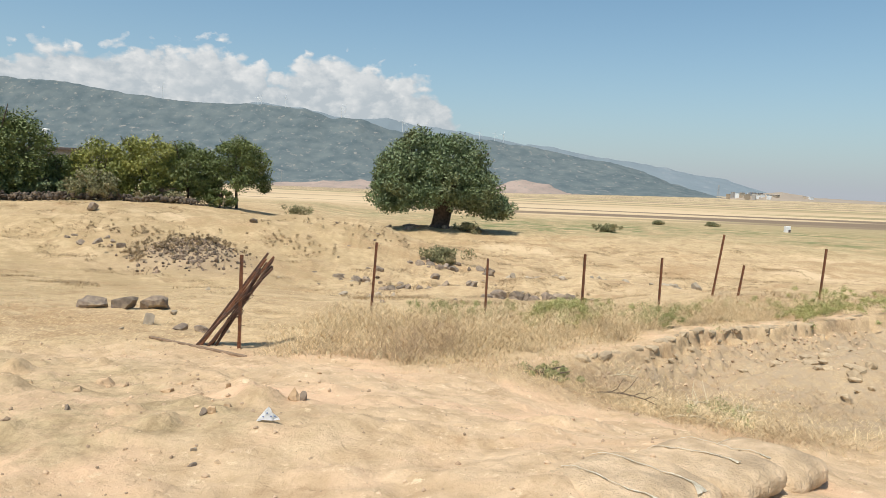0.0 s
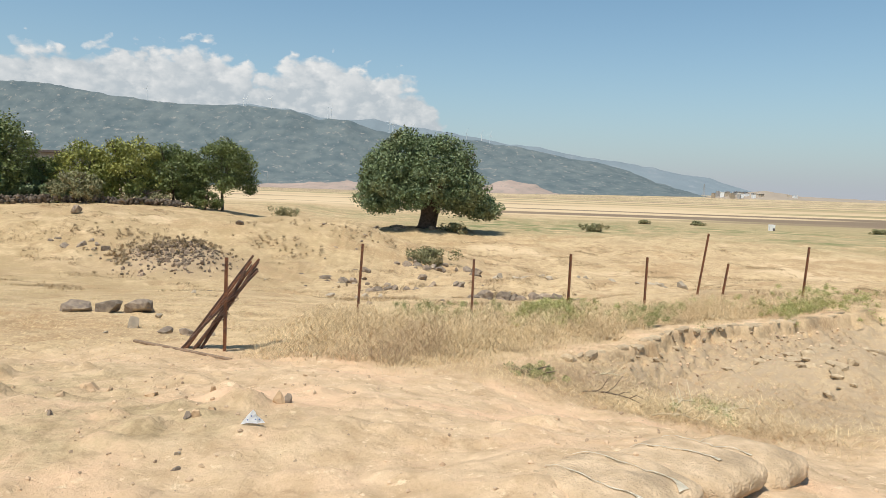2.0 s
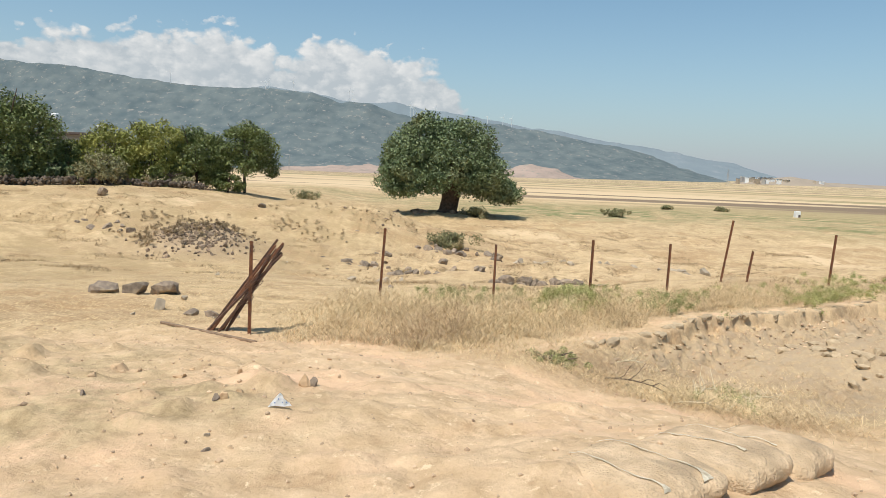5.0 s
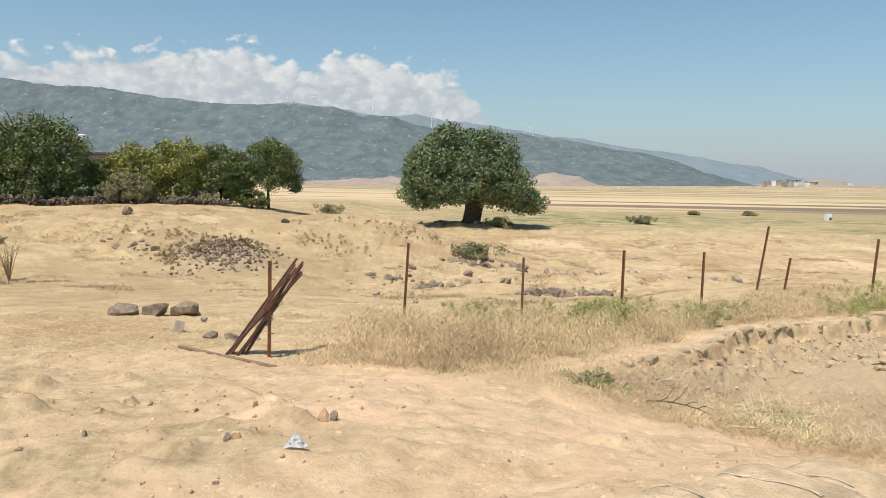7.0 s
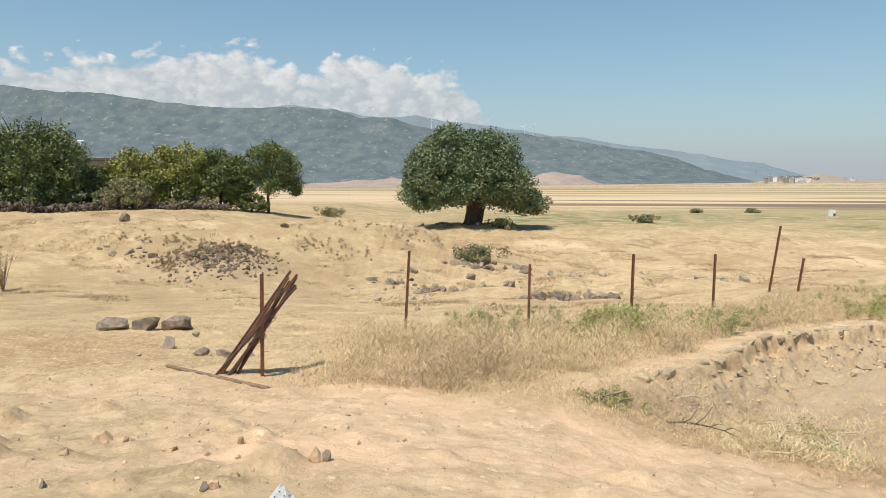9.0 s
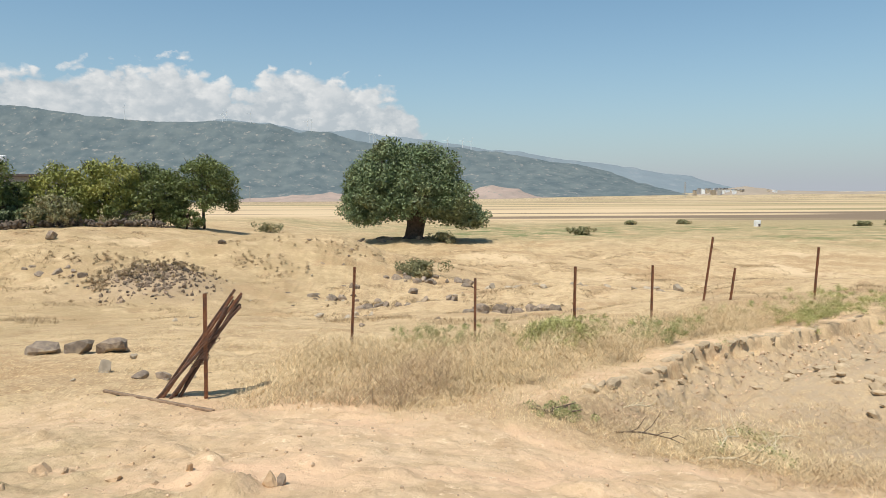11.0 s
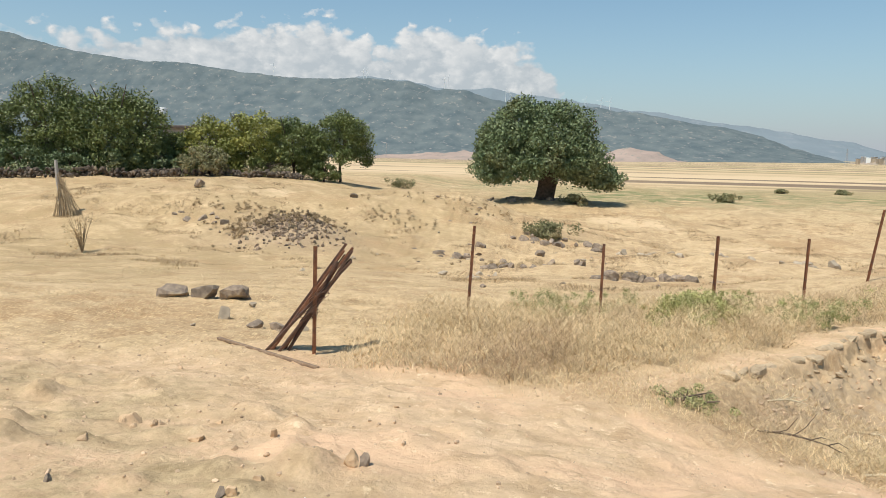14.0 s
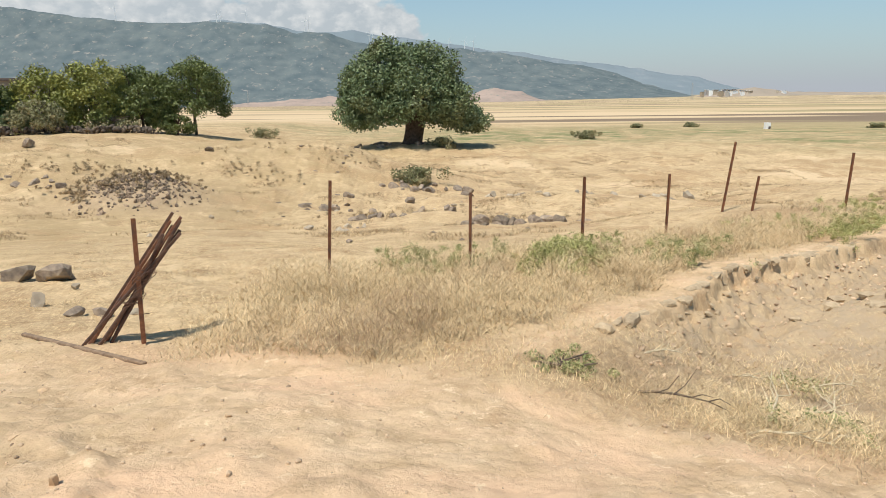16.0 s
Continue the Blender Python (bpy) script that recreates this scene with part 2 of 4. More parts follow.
def land(x, y, fine=True):
    x, y = np.asarray(x, float), np.asarray(y, float)
    # rim of the trodden platform bends towards the camera on the right
    yy = np.where(y < 1.5, y + 0.5 * np.clip(x - 1.5, 0, 4.5) * smooth(-y, -1.5, 1.5), y)
    z = sum(np.interp(yy + d * (0.25 + 0.09 * np.abs(y)), PROFILE_Y, PROFILE_Z) for d in (-1, -0.5, 0, 0.5, 1)) / 5
    # grassy mounds
    z = z + 2.75 * hump(x, y, -15, 31, 11, 8, 10) + 1.8 * hump(x, y, -4, 36, 7.5, 6, -20)
    z = z + 1.5 * smooth(-x, 10, 26) * smooth(y, 8, 34) * (1 - smooth(y, 100, 200))
    z = z + 0.65 * hump(x, y, 12.5, 11, 4.5, 4.5) + 1.0 * hump(x, y, 24, 22, 9, 7) + 0.5 * hump(x, y, 8.0, 24, 5, 4)
    z = z + 0.35 * hump(x, y, 1.6, 56, 5, 5)
    # the plain dips towards the foot of the ridge
    z = z + smooth(y, 300, 2700) * np.clip(0.012 * (x - 900), -22, 4)
    # pit with a steep bank
    lip = pit_line(x) + 0.10 * vnoise(x * 1.3, y * 1.3, 5) + 0.07 * vnoise(x * 3.3, y * 3.3, 6) + 0.045 * vnoise(x * 8.1, y * 8.1, 7)
    inside = smooth(lip - y, 0.0, 0.09) * smooth(x, 4.3, 6.6) * smooth(y, -3.0, 0.3)
    fan = 0.30 * smooth(lip - y, 0.05, 1.0)
    z = z - (0.22 + fan) * inside
    z = z + 0.05 * np.exp(-((y - lip - 0.30) / 0.28) ** 2) * smooth(x, 3.2, 4.6) * (1 - smooth(x, 12, 15))
    # shelf of stony earth on the far side of the pit
    z = z + 0.42 * hump(x, y, 9.4, 2.0, 1.3, 1.0, 30)
    z = z + 0.13 * hump(x, y, 4.15, -5.0, 1.25, 0.60, 40)
    # earth below the rubble heap, and smaller swells in the field
    z = z + 0.95 * hump(x, y, -9.2, 23.6, 2.4, 1.7) - 0.3 * hump(x, y, 0.5, 22.5, 2.4, 1.6) + 0.35 * hump(x, y, 3.6, 18.6, 2.2, 1.2)
    if fine:
        dist = np.hypot(x - 2, y + 6)
        near = 1 - smooth(dist, 30, 160)
        z = z + near * (0.10 * fbm(x / 3.1, y / 3.1, 3, 11) + 0.13 * smooth(y, 8, 25) * fbm(x / 1.5, y / 1.5, 5, 21, 0.62))
        close = 1 - smooth(dist, 9, 22)
        z = z + close * (0.03 * fbm(x / 1.5, y / 1.5, 2, 35) + 0.026 * fbm(x / 0.6, y / 0.6, 4, 31, 0.6) + 0.022 * np.abs(fbm(x / 0.22, y / 0.22, 3, 41, 0.65)) - 0.01)
        z = z + close * trodden_lumps(x, y)
        z = z + inside * (0.05 * fbm(x / 0.34, y / 0.34, 4, 51, 0.6) + 0.075 * (1 - smooth(lip - y, 0.6, 1.8)) * fbm(x / 0.17, y / 0.17, 4, 55, 0.7))
    return z


def on_land(x, y):
    return float(land(np.array([x]), np.array([y]))[0])


def graded(lo, a, step_in, b, hi, grow):
    """Coordinates that are even between a and b, and ever wider beyond."""
    mid = list(np.arange(a, b, step_in))
    up, s, v = [], step_in, b
    while v < hi:
        up.append(v)
        s *= grow
        v += s
    down, s, v = [], step_in, a
    while v > lo:
        s *= grow
        v -= s
        down.append(v)
    return np.array(down[::-1] + mid + up + [hi])


def mesh_ob(name, verts, faces, mat, smooth_faces=False):
    me = bpy.data.meshes.new(name)
    me.from_pydata(verts, [], faces)
    me.materials.append(mat)
    if smooth_faces:
        me.polygons.foreach_set("use_smooth", np.ones(len(me.polygons), bool))
    return new(name, me)


def grid_faces(nx, ny):
    i, j = np.meshgrid(np.arange(nx - 1), np.arange(ny - 1))
    a = (j * nx + i).ravel()
    return np.stack([a, a + 1, a + nx + 1, a + nx], 1)


def ground_material():
    m = bpy.data.materials.new("dry_land")
    m.use_nodes = True
    t = m.node_tree
    b = t.nodes["Principled BSDF"]
    b.inputs["Roughness"].default_value = 0.95
    b.inputs["Specular IOR Level"].default_value = 0.15
    c = t.nodes.new("ShaderNodeTexCoord")

    def tex(s, d, rough=0.55, stretch=None):
        n = t.nodes.new("ShaderNodeTexNoise")
        n.inputs["Scale"].default_value, n.inputs["Detail"].default_value = s, d
        n.inputs["Roughness"].default_value = rough
        src = c.outputs["Object"]
        if stretch:
            mp = t.nodes.new("ShaderNodeMapping")
            mp.inputs["Scale"].default_value = stretch
            t.links.new(src, mp.inputs[0])
            src = mp.outputs[0]
        t.links.new(src, n.inputs["Vector"])
        return n.outputs["Fac"]

    def ramp(f, a, bb, c0=0.0, c1=1.0):
        n = t.nodes.new("ShaderNodeMapRange")
        for i, v in enumerate((a, bb, c0, c1)):
            n.inputs[i + 1].default_value = v
        t.links.new(f, n.inputs[0])
        return n.outputs[0]

    def mix(f, a, bb):
        n = t.nodes.new("ShaderNodeMix")
        n.data_type = "RGBA"
        for i, v in ((0, f), (6, a), (7, bb)):
            if isinstance(v, tuple):
                n.inputs[i].default_value = (*v, 1)
            else:
                t.links.new(v, n.inputs[i])
        return n.outputs[2]

    def mul(a, bb):
        n = t.nodes.new("ShaderNodeMath")
        n.operation = "MULTIPLY"
        t.links.new(a, n.inputs[0])
        t.links.new(bb, n.inputs[1])
        return n.outputs[0]

    def attr(name):
        n = t.nodes.new("ShaderNodeAttribute")
        n.attribute_name = name
        return n.outputs["Fac"]

    dust = mix(ramp(tex(3.2, 8, 0.65), 0.35, 0.68), (0.514, 0.354, 0.209), (0.742, 0.539, 0.346))
    dust = mix(ramp(tex(0.7, 4), 0.5, 0.68), dust, (0.754, 0.506, 0.323))
    straw = mix(ramp(tex(2.4, 9, 0.7), 0.35, 0.65), (0.407, 0.281, 0.154), (0.647, 0.480, 0.289))
    straw = mix(ramp(tex(0.33, 6, 0.65), 0.46, 0.66), straw, (0.388, 0.268, 0.154))
    straw = mix(ramp(tex(0.12, 5, 0.6), 0.55, 0.66), straw, (0.647, 0.480, 0.300))
    straw = mix(ramp(tex(0.9, 10, 0.75), 0.54, 0.62), straw, (0.319, 0.206, 0.113))
    straw = mix(ramp(tex(0.22, 9, 0.7), 0.52, 0.60), straw, (0.396, 0.258, 0.139))
    dust = mix(ramp(tex(1.7, 10, 0.75), 0.56, 0.66), dust, (0.468, 0.312, 0.181))
    dust = mix(ramp(tex(9.0, 8, 0.7), 0.58, 0.66), dust, (0.800, 0.612, 0.398))
    muck = mix(ramp(tex(5.5, 9, 0.72), 0.36, 0.64), (0.330, 0.238, 0.132), (0.585, 0.440, 0.262))
    dust = mix(mul(attr("muck"), ramp(tex(1.3, 8, 0.7), 0.36, 0.58)), dust, muck)
    # matted straw: short crossed fibres
    mat_a = ramp(tex(1.0, 5, 0.6, (5, 46, 9)), 0.40, 0.62)
    mat_b = ramp(tex(1.0, 5, 0.6, (34, 9, 9)), 0.42, 0.64)
    straw = mix(mul(mat_a, mat_b), straw, (0.690, 0.520, 0.300))
    straw = mix(ramp(tex(16, 8, 0.75), 0.57, 0.70), straw, (0.270, 0.178, 0.092))
    col = mix(attr("straw"), dust, straw)
    # far fields in strips
    fields = mix(ramp(tex(1.0, 3, 0.5, (0.0010, 0.014, 1)), 0.42, 0.55), (0.481, 0.353, 0.210), (0.609, 0.462, 0.289))
    fields = mix(ramp(tex(1.0, 4, 0.5, (0.0020, 0.022, 1)), 0.53, 0.56), fields, (0.315, 0.263, 0.140))
    fields = mix(ramp(tex(1.0, 3, 0.5, (0.0016, 0.017, 1)), 0.585, 0.605), fields, (0.222, 0.163, 0.110))
    col = mix(attr("field"), col, fields)
    col = mix(mul(attr("olive"), ramp(tex(0.8, 9, 0.72), 0.38, 0.60)), col, (0.385, 0.280, 0.148))
    col = mix(mul(attr("heap"), ramp(tex(1.6, 9, 0.72), 0.34, 0.52)), col, (0.270, 0.190, 0.120))
    col = mix(mul(attr("green"), ramp(tex(0.25, 8, 0.7), 0.38, 0.62)), col, (0.176, 0.194, 0.082))
    col = mix(mul(attr("earth"), ramp(tex(4.5, 8, 0.7), 0.25, 0.6)), col, (0.430, 0.325, 0.215))
    t.links.new(col, b.inputs["Base Color"])
    bn = t.nodes.new("ShaderNodeBump")
    bn.inputs["Strength"].default_value, bn.inputs["Distance"].default_value = 0.9, 0.03
    t.links.new(tex(14, 10, 0.7), bn.inputs["Height"])
    b2 = t.nodes.new("ShaderNodeBump")
    b2.inputs["Strength"].default_value, b2.inputs["Distance"].default_value = 0.4, 0.10
    t.links.new(tex(2.2, 8, 0.65), b2.inputs["Height"])
    t.links.new(bn.outputs[0], b2.inputs["Normal"])
    t.links.new(b2.outputs[0], b.inputs["Normal"])
    return m


def build_ground():
    xs = graded(-4600, -3.0, 0.043, 10.5, 4600, 1.035)
    ys = graded(-2500, -6.2, 0.043, 5.0, 5000, 1.028)
    gx, gy = np.meshgrid(xs, ys)
    gz = land(gx, gy)
    verts = np.stack([gx.ravel(), gy.ravel(), gz.ravel()], 1)
    ob = mesh_ob("ground", verts.tolist(), grid_faces(len(xs), len(ys)).tolist(), ground_material(), True)
    x, y = gx.ravel(), gy.ravel()
    yy = y + 0.5 * np.clip(x - 1.5, 0, 4.5)
    layers = {
        "straw": np.clip(smooth(yy + 0.5 * fbm(x / 1.3, y / 1.3, 3, 3), -1.5, 0.3)
                         * (1 - 0.9 * np.exp(-((y - pit_line(x) - 0.4) / 0.45) ** 2) * smooth(x, 2.8, 3.8) * (1 - smooth(x, 11, 14))), 0, 1),
        "muck": np.clip(smooth(-x + 0.5 * fbm(x / 0.9, y / 0.9, 3, 17), -1.6, 0.6) * smooth(-y, 1.0, 2.6)
                        + 0.8 * hump(x, y, 1.2, -4.7, 1.0, 0.7), 0, 1),
        "olive": 0.75 * smooth(-x + 0.25 * y, 3, 12) * smooth(y, -1, 5) * (1 - smooth(y, 60, 100)),
        "heap": np.clip(1.3 * hump(x, y, -9.2, 22.9, 2.3, 1.5), 0, 1),
        "field": smooth(np.hypot(x, y) + 14 * fbm(x / 30, y / 30, 2, 8), 105, 170),
        "green": np.clip(1.2 * hump(x, y, 14, 78, 14, 18) + 1.2 * hump(x, y, 44, 62, 13, 12) + 0.8 * hump(x, y, 75, 70, 20, 14) + 0.75 * hump(x, y, 45, 92, 45, 16)
                         + 0.55 * hump(x, y, -8, 120, 40, 16) + 0.5 * hump(x, y, 40, 105, 60, 14), 0, 1),
        "earth": np.clip(smooth(pit_line(x) - y, -0.05, 0.4) * smooth(x, 4.0, 5.6) * smooth(y, -3, -0.5)
                         + 0.9 * hump(x, y, -9, 22.6, 2.6, 1.8), 0, 1),
    }
    for key, value in layers.items():
        a = ob.data.attributes.new(key, "FLOAT", "POINT")
        a.data.foreach_set("value", value.astype(np.float32))
    tagged(ob, "sun-bleached dry earth and straw stubble running out to a plain", "ground", kind="structure")


build_ground()


# ---- distant ridges ----
def ridge_material(name, low, high, scar, scale):
    m = material(name, low, high, scale, 1.0, 0.25, third=scar, bump_dist=20.0, bump_scale=scale * 2.5, detail=9)
    for n in m.node_tree.nodes:
        if n.type == "MAP_RANGE" and abs(n.inputs[1].default_value - 0.52) < 0.001:
            n.inputs[1].default_value, n.inputs[2].default_value = 0.57, 0.66
        if n.type == "TEX_NOISE" and abs(n.inputs["Scale"].default_value - scale * 0.31) < 1e-6:
            n.inputs["Scale"].default_value, n.inputs["Detail"].default_value = scale * 2.2, 10
            n.inputs["Roughness"].default_value = 0.68
    m.node_tree.nodes["Principled BSDF"].inputs["Specular IOR Level"].default_value = 0.0
    return m


def ridge(name, label, foot, crest, back, px, ph, mat, seed, rough=1.0):
    """A long hill: heights ph over px along the crest, foot and back lines in y."""
    xs = np.linspace(px[0], px[-1], 420)
    vs = np.linspace(0, 1, 90)
    gx, gv = np.meshgrid(xs, vs)
    top = np.interp(gx, px, ph)
    up = np.clip(gv / 0.75, 0, 1)
    shape = np.where(gv < 0.75, 0.35 * up + 0.65 * up ** 1.6, 1 - ((gv - 0.75) / 0.25) ** 2)
    y = np.where(gv < 0.75, foot + (crest - foot) * up, crest + (back - crest) * (gv - 0.75) / 0.25)
    gully = np.abs(fbm(gx / 330, y / 420, 5, seed))
    z = -45 + (top + 45) * shape
    z = z - rough * 26 * gully * up * (1 - up ** 3 * 0.85) * (top / 350) + rough * 7 * fbm(gx / 60, y / 60, 3, seed + 9) * up + rough * 16 * fbm(gx / 240, y / 900, 3, seed + 5) * up
    ob = mesh_ob(name, np.stack([gx.ravel(), y.ravel(), z.ravel()], 1).tolist(), grid_faces(420, 90).tolist(), mat, True)
    return tagged(ob, label, "mountain", kind="structure")


FRONT_X = [-4200, -3100, -2431, -2140, -1650, -1278, -1079, -741, -601, -462, -323, -100, 228, 392, 555, 718, 934, 1206, 1350]
FRONT_H = [720, 600, 452, 418, 381, 328, 325, 318, 281, 290, 236, 226, 194, 174, 147, 118, 84, -20, -45]
# scrub tones mixed with blue-grey distance haze, painted in; the scars are real ground
ridge("backdrop_ridge", "scrub-covered mountain ridge with pale scars, haze put into its colour", 2750, 3500, 3800, FRONT_X, FRONT_H,
      ridge_material("scrub_painted_haze", (0.098, 0.128, 0.140), (0.150, 0.176, 0.178), (0.265, 0.255, 0.235), 0.016), 61, 0.75)
# aerial haze over the far ridge is painted into its pale blue base colour
ridge("backdrop_far_ridge", "far mountain ridge with pale blue haze put into its colour", 3750, 4450, 4700,
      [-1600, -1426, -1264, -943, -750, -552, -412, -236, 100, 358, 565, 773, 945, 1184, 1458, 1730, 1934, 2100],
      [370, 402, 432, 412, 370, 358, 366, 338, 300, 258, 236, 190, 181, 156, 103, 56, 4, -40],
      ridge_material("far_ridge_painted_haze", (0.185, 0.225, 0.25), (0.205, 0.245, 0.27), (0.23, 0.26, 0.28), 0.004), 71, 0.5)
ridge("backdrop_low_hill", "low bare tan hill at the edge of the plain", 2300, 2600, 2900,
      [980, 1060, 1130, 1190, 1260, 1350, 1600, 2000, 2600, 3400], [-40, -14, 2, 10, 2, -8, -14, -12, -8, -20],
      ridge_material("tan_hill", (0.31, 0.26, 0.21), (0.36, 0.30, 0.235), (0.30, 0.27, 0.23), 0.006), 81, 0.3)
ridge("backdrop_foothill", "pale quarried foothill below the ridge", 2500, 2720, 2840,
      [-900, -690, -554, -450, -357, -200, 0, 130, 193, 267, 320, 373, 438, 620, 900], [-45, -38, -22, -14, -16, -18, -20, -6, 8, 22, 14, 2, -18, -30, -45],
      ridge_material("bare_slope", (0.31, 0.25, 0.215), (0.40, 0.31, 0.26), (0.22, 0.225, 0.20), 0.02), 91, 0.8)


# ---- building blocks for things ----
def part(name, bm, mat, parent=None, label=""):
    me = bpy.data.meshes.new(name)
    bm.to_mesh(me)
    bm.free()
    me.materials.append(mat)
    ob = new(name, me)
    if parent:
        ob.parent = parent
    if label:
        ob["label"] = label
    return ob


def part_data(name, verts, faces, mat, parent=None, label=""):
    ob = mesh_ob(name, verts, faces, mat)
    if parent:
        ob.parent = parent
    if label:
        ob["label"] = label
    return ob


def base(name, m, label, category, group=""):
    ob = new(name)
    ob.matrix_world = m
    return tagged(ob, label, category, group)


def box_bm(sx, sy, sz, at=(0, 0, 0), bevel=0.0):
    bm = bmesh.new()
    bmesh.ops.create_cube(bm, size=1, matrix=Matrix.Translation(at) @ Matrix.Diagonal((sx, sy, sz, 1)))
    if bevel:
        bmesh.ops.bevel(bm, geom=bm.edges[:], offset=bevel, segments=1, affect="EDGES")
    return bm


def tube_bm(points, radii, sides=8, bm=None):
    """A tapered tube along points."""
    bm = bm or bmesh.new()
    rings = []
    pts = [Vector(p) for p in points]
    for i, p in enumerate(pts):
        d = (pts[min(i + 1, len(pts) - 1)] - pts[max(i - 1, 0)]).normalized()
        q = d.to_track_quat("Z", "Y")
        rings.append([bm.verts.new(p + q @ Vector((math.cos(a) * radii[i], math.sin(a) * radii[i], 0)))
                      for a in (2 * math.pi * k / sides for k in range(sides))])
    for r, s in zip(rings, rings[1:]):
        for k in range(sides):
            bm.faces.new((r[k], r[(k + 1) % sides], s[(k + 1) % sides], s[k]))
    bm.faces.new(rings[0][::-1])
    bm.faces.new(rings[-1])
    return bm


def rock_bm(sx, sy, sz, seed, blocky=0.5, sub=2):
    """An angular stone, resting at z = 0."""
    rng = random.Random(seed)
    bm = bmesh.new()
    bmesh.ops.create_icosphere(bm, subdivisions=sub, radius=1)
    cuts = [(Vector([rng.gauss(0, 1) for _ in range(3)]).normalized(), rng.uniform(0.38, 0.72)) for _ in range(11)]
    off = Vector([rng.uniform(0, 50) for _ in range(3)])
    for v in bm.verts:
        c = v.co.copy()
        box = max(abs(c.x), abs(c.y), abs(c.z))
        c = c.lerp(c / box * 0.82, blocky)
        for n, d in (cuts if blocky < 0.8 else cuts[:3]):
            over = c.dot(n) - d
            if over > 0:
                c -= n * over
        c *= 1 + 0.16 * noise.noise(c * 2.3 + off) + 0.09 * noise.noise(c * 6.1 + off)
        v.co = Vector((c.x * sx / 2, c.y * sy / 2, (c.z + 0.62) * sz / 1.5))
    return bm


def stone(name, x, y, sx, sy, sz, mat, label, turn=0, seed=0, blocky=0.5, group="", sink=0.12, category="stone", sub=2):
    ob = part(name, rock_bm(sx, sy, sz, seed, blocky, sub), mat)
    ob.matrix_world = pose(x, y, on_land(x, y) - sink * sz, 0, 0, turn)
    return tagged(ob, label, category, group)


def blades(count, place, height, width, lean, seed, bend=0.35):
    """Arrays of bent two-segment blades: place(rng, n) gives x, y, z and a scale."""
    rng = np.random.default_rng(seed)
    x, y, z, s = place(rng, count)
    n = len(x)
    h = height * s * rng.uniform(0.5, 1.15, n)
    a = rng.uniform(0, 2 * np.pi, n)
    l = lean * rng.uniform(0.2, 1, n) * h
    w = width * rng.uniform(0.6, 1.3, n)
    f = rng.uniform(0, 2 * np.pi, n)
    wx, wy = np.cos(f) * w / 2, np.sin(f) * w / 2
    dx, dy = np.cos(a) * l, np.sin(a) * l
    v = np.empty((n, 5, 3))
    v[:, 0] = np.stack([x - wx, y - wy, z - 0.02], 1)
    v[:, 1] = np.stack([x + wx, y + wy, z - 0.02], 1)
    v[:, 2] = np.stack([x + wx * .8 + dx * bend, y + wy * .8 + dy * bend, z + h * 0.6], 1)
    v[:, 3] = np.stack([x - wx * .8 + dx * bend, y - wy * .8 + dy * bend, z + h * 0.6], 1)
    v[:, 4] = np.stack([x + dx, y + dy, z + h], 1)
    i = np.arange(n)[:, None] * 5
    quads = (i + np.array([[0, 1, 2, 3]])).tolist()
    tris = (i + np.array([[3, 2, 4]])).tolist()
    return v.reshape(-1, 3), quads + tris


def leaf_cloud(centres, radii, per, size, seed, flat=0.8, core=0.55):
    """Leaf quads spread through lumps, denser towards their skins."""
    rng = np.random.default_rng(seed)
    c = np.repeat(np.asarray(centres), per, 0)
    r = np.repeat(np.asarray(radii), per)[:, None]
    n = len(c)
    d = rng.normal(size=(n, 3))
    d /= np.linalg.norm(d, axis=1)[:, None]
    p = c + d * r * rng.uniform(core, 1.08, (n, 1)) * np.array([1, 1, flat])
    u = np.cross(d + rng.normal(scale=0.6, size=(n, 3)), rng.normal(size=(n, 3)))
    u /= np.linalg.norm(u, axis=1)[:, None]
    w = np.cross(u, d + rng.normal(scale=0.7, size=(n, 3)))
    w /= np.linalg.norm(w, axis=1)[:, None]
    s = size * rng.uniform(0.6, 1.25, (n, 1))
    v = np.stack([p - u * s, p - w * s * 0.5, p + u * s, p + w * s * 0.5], 1).reshape(-1, 3)
    return v, (np.arange(n)[:, None] * 4 + np.array([[0, 1, 2, 3]])).tolist()


# ---- trees ----
def dome_lumps(rng, count, half_w, half_d, low, high, lump, skew=0.0):
    """Lumps over the skin and through the body of a dome with an uneven outline."""
    cs, rs = [], []
    phase = [rng.uniform(0, 6.28) for _ in range(4)]
    for k in range(count):
        a, e = rng.uniform(0, 2 * math.pi), math.asin(rng.uniform(-0.62, 1))
        wob = 1 + 0.07 * math.sin(3 * a + phase[0]) + 0.06 * math.sin(5 * e + phase[1]) + 0.05 * math.sin(7 * a + phase[2])
        q = rng.uniform(0.80, 1.0) if k % 4 else rng.uniform(0.3, 0.8)
        x, y = math.cos(a) * math.cos(e) * half_w * q * wob, math.sin(a) * math.cos(e) * half_d * q * wob
        mid = low + (high - low) * 0.36
        z = mid + math.sin(e) * q * wob * ((high - mid) if e > 0 else (mid - low) * 1.5)
        cs.append((x + skew * (z - mid), y, z))
        rs.append(lump * rng.uniform(0.7, 1.25))
    return cs, rs


def limbs(rng, root, spread, height, count, radius, parent):
    for k in range(count):
        a = 2 * math.pi * k / count + rng.uniform(-0.3, 0.3)
        tip = Vector((math.cos(a) * spread * rng.uniform(0.5, 0.9), math.sin(a) * spread * rng.uniform(0.5, 0.9),
                      root.z + height * rng.uniform(0.5, 1)))
        mid = root.lerp(tip, 0.5) + Vector((rng.uniform(-.2, .2), rng.uniform(-.2, .2), height * 0.12))
        part("limb", tube_bm([root - Vector((0, 0, 0.2)), mid, tip], [radius, radius * 0.6, radius * 0.2], 7), BARK, parent)


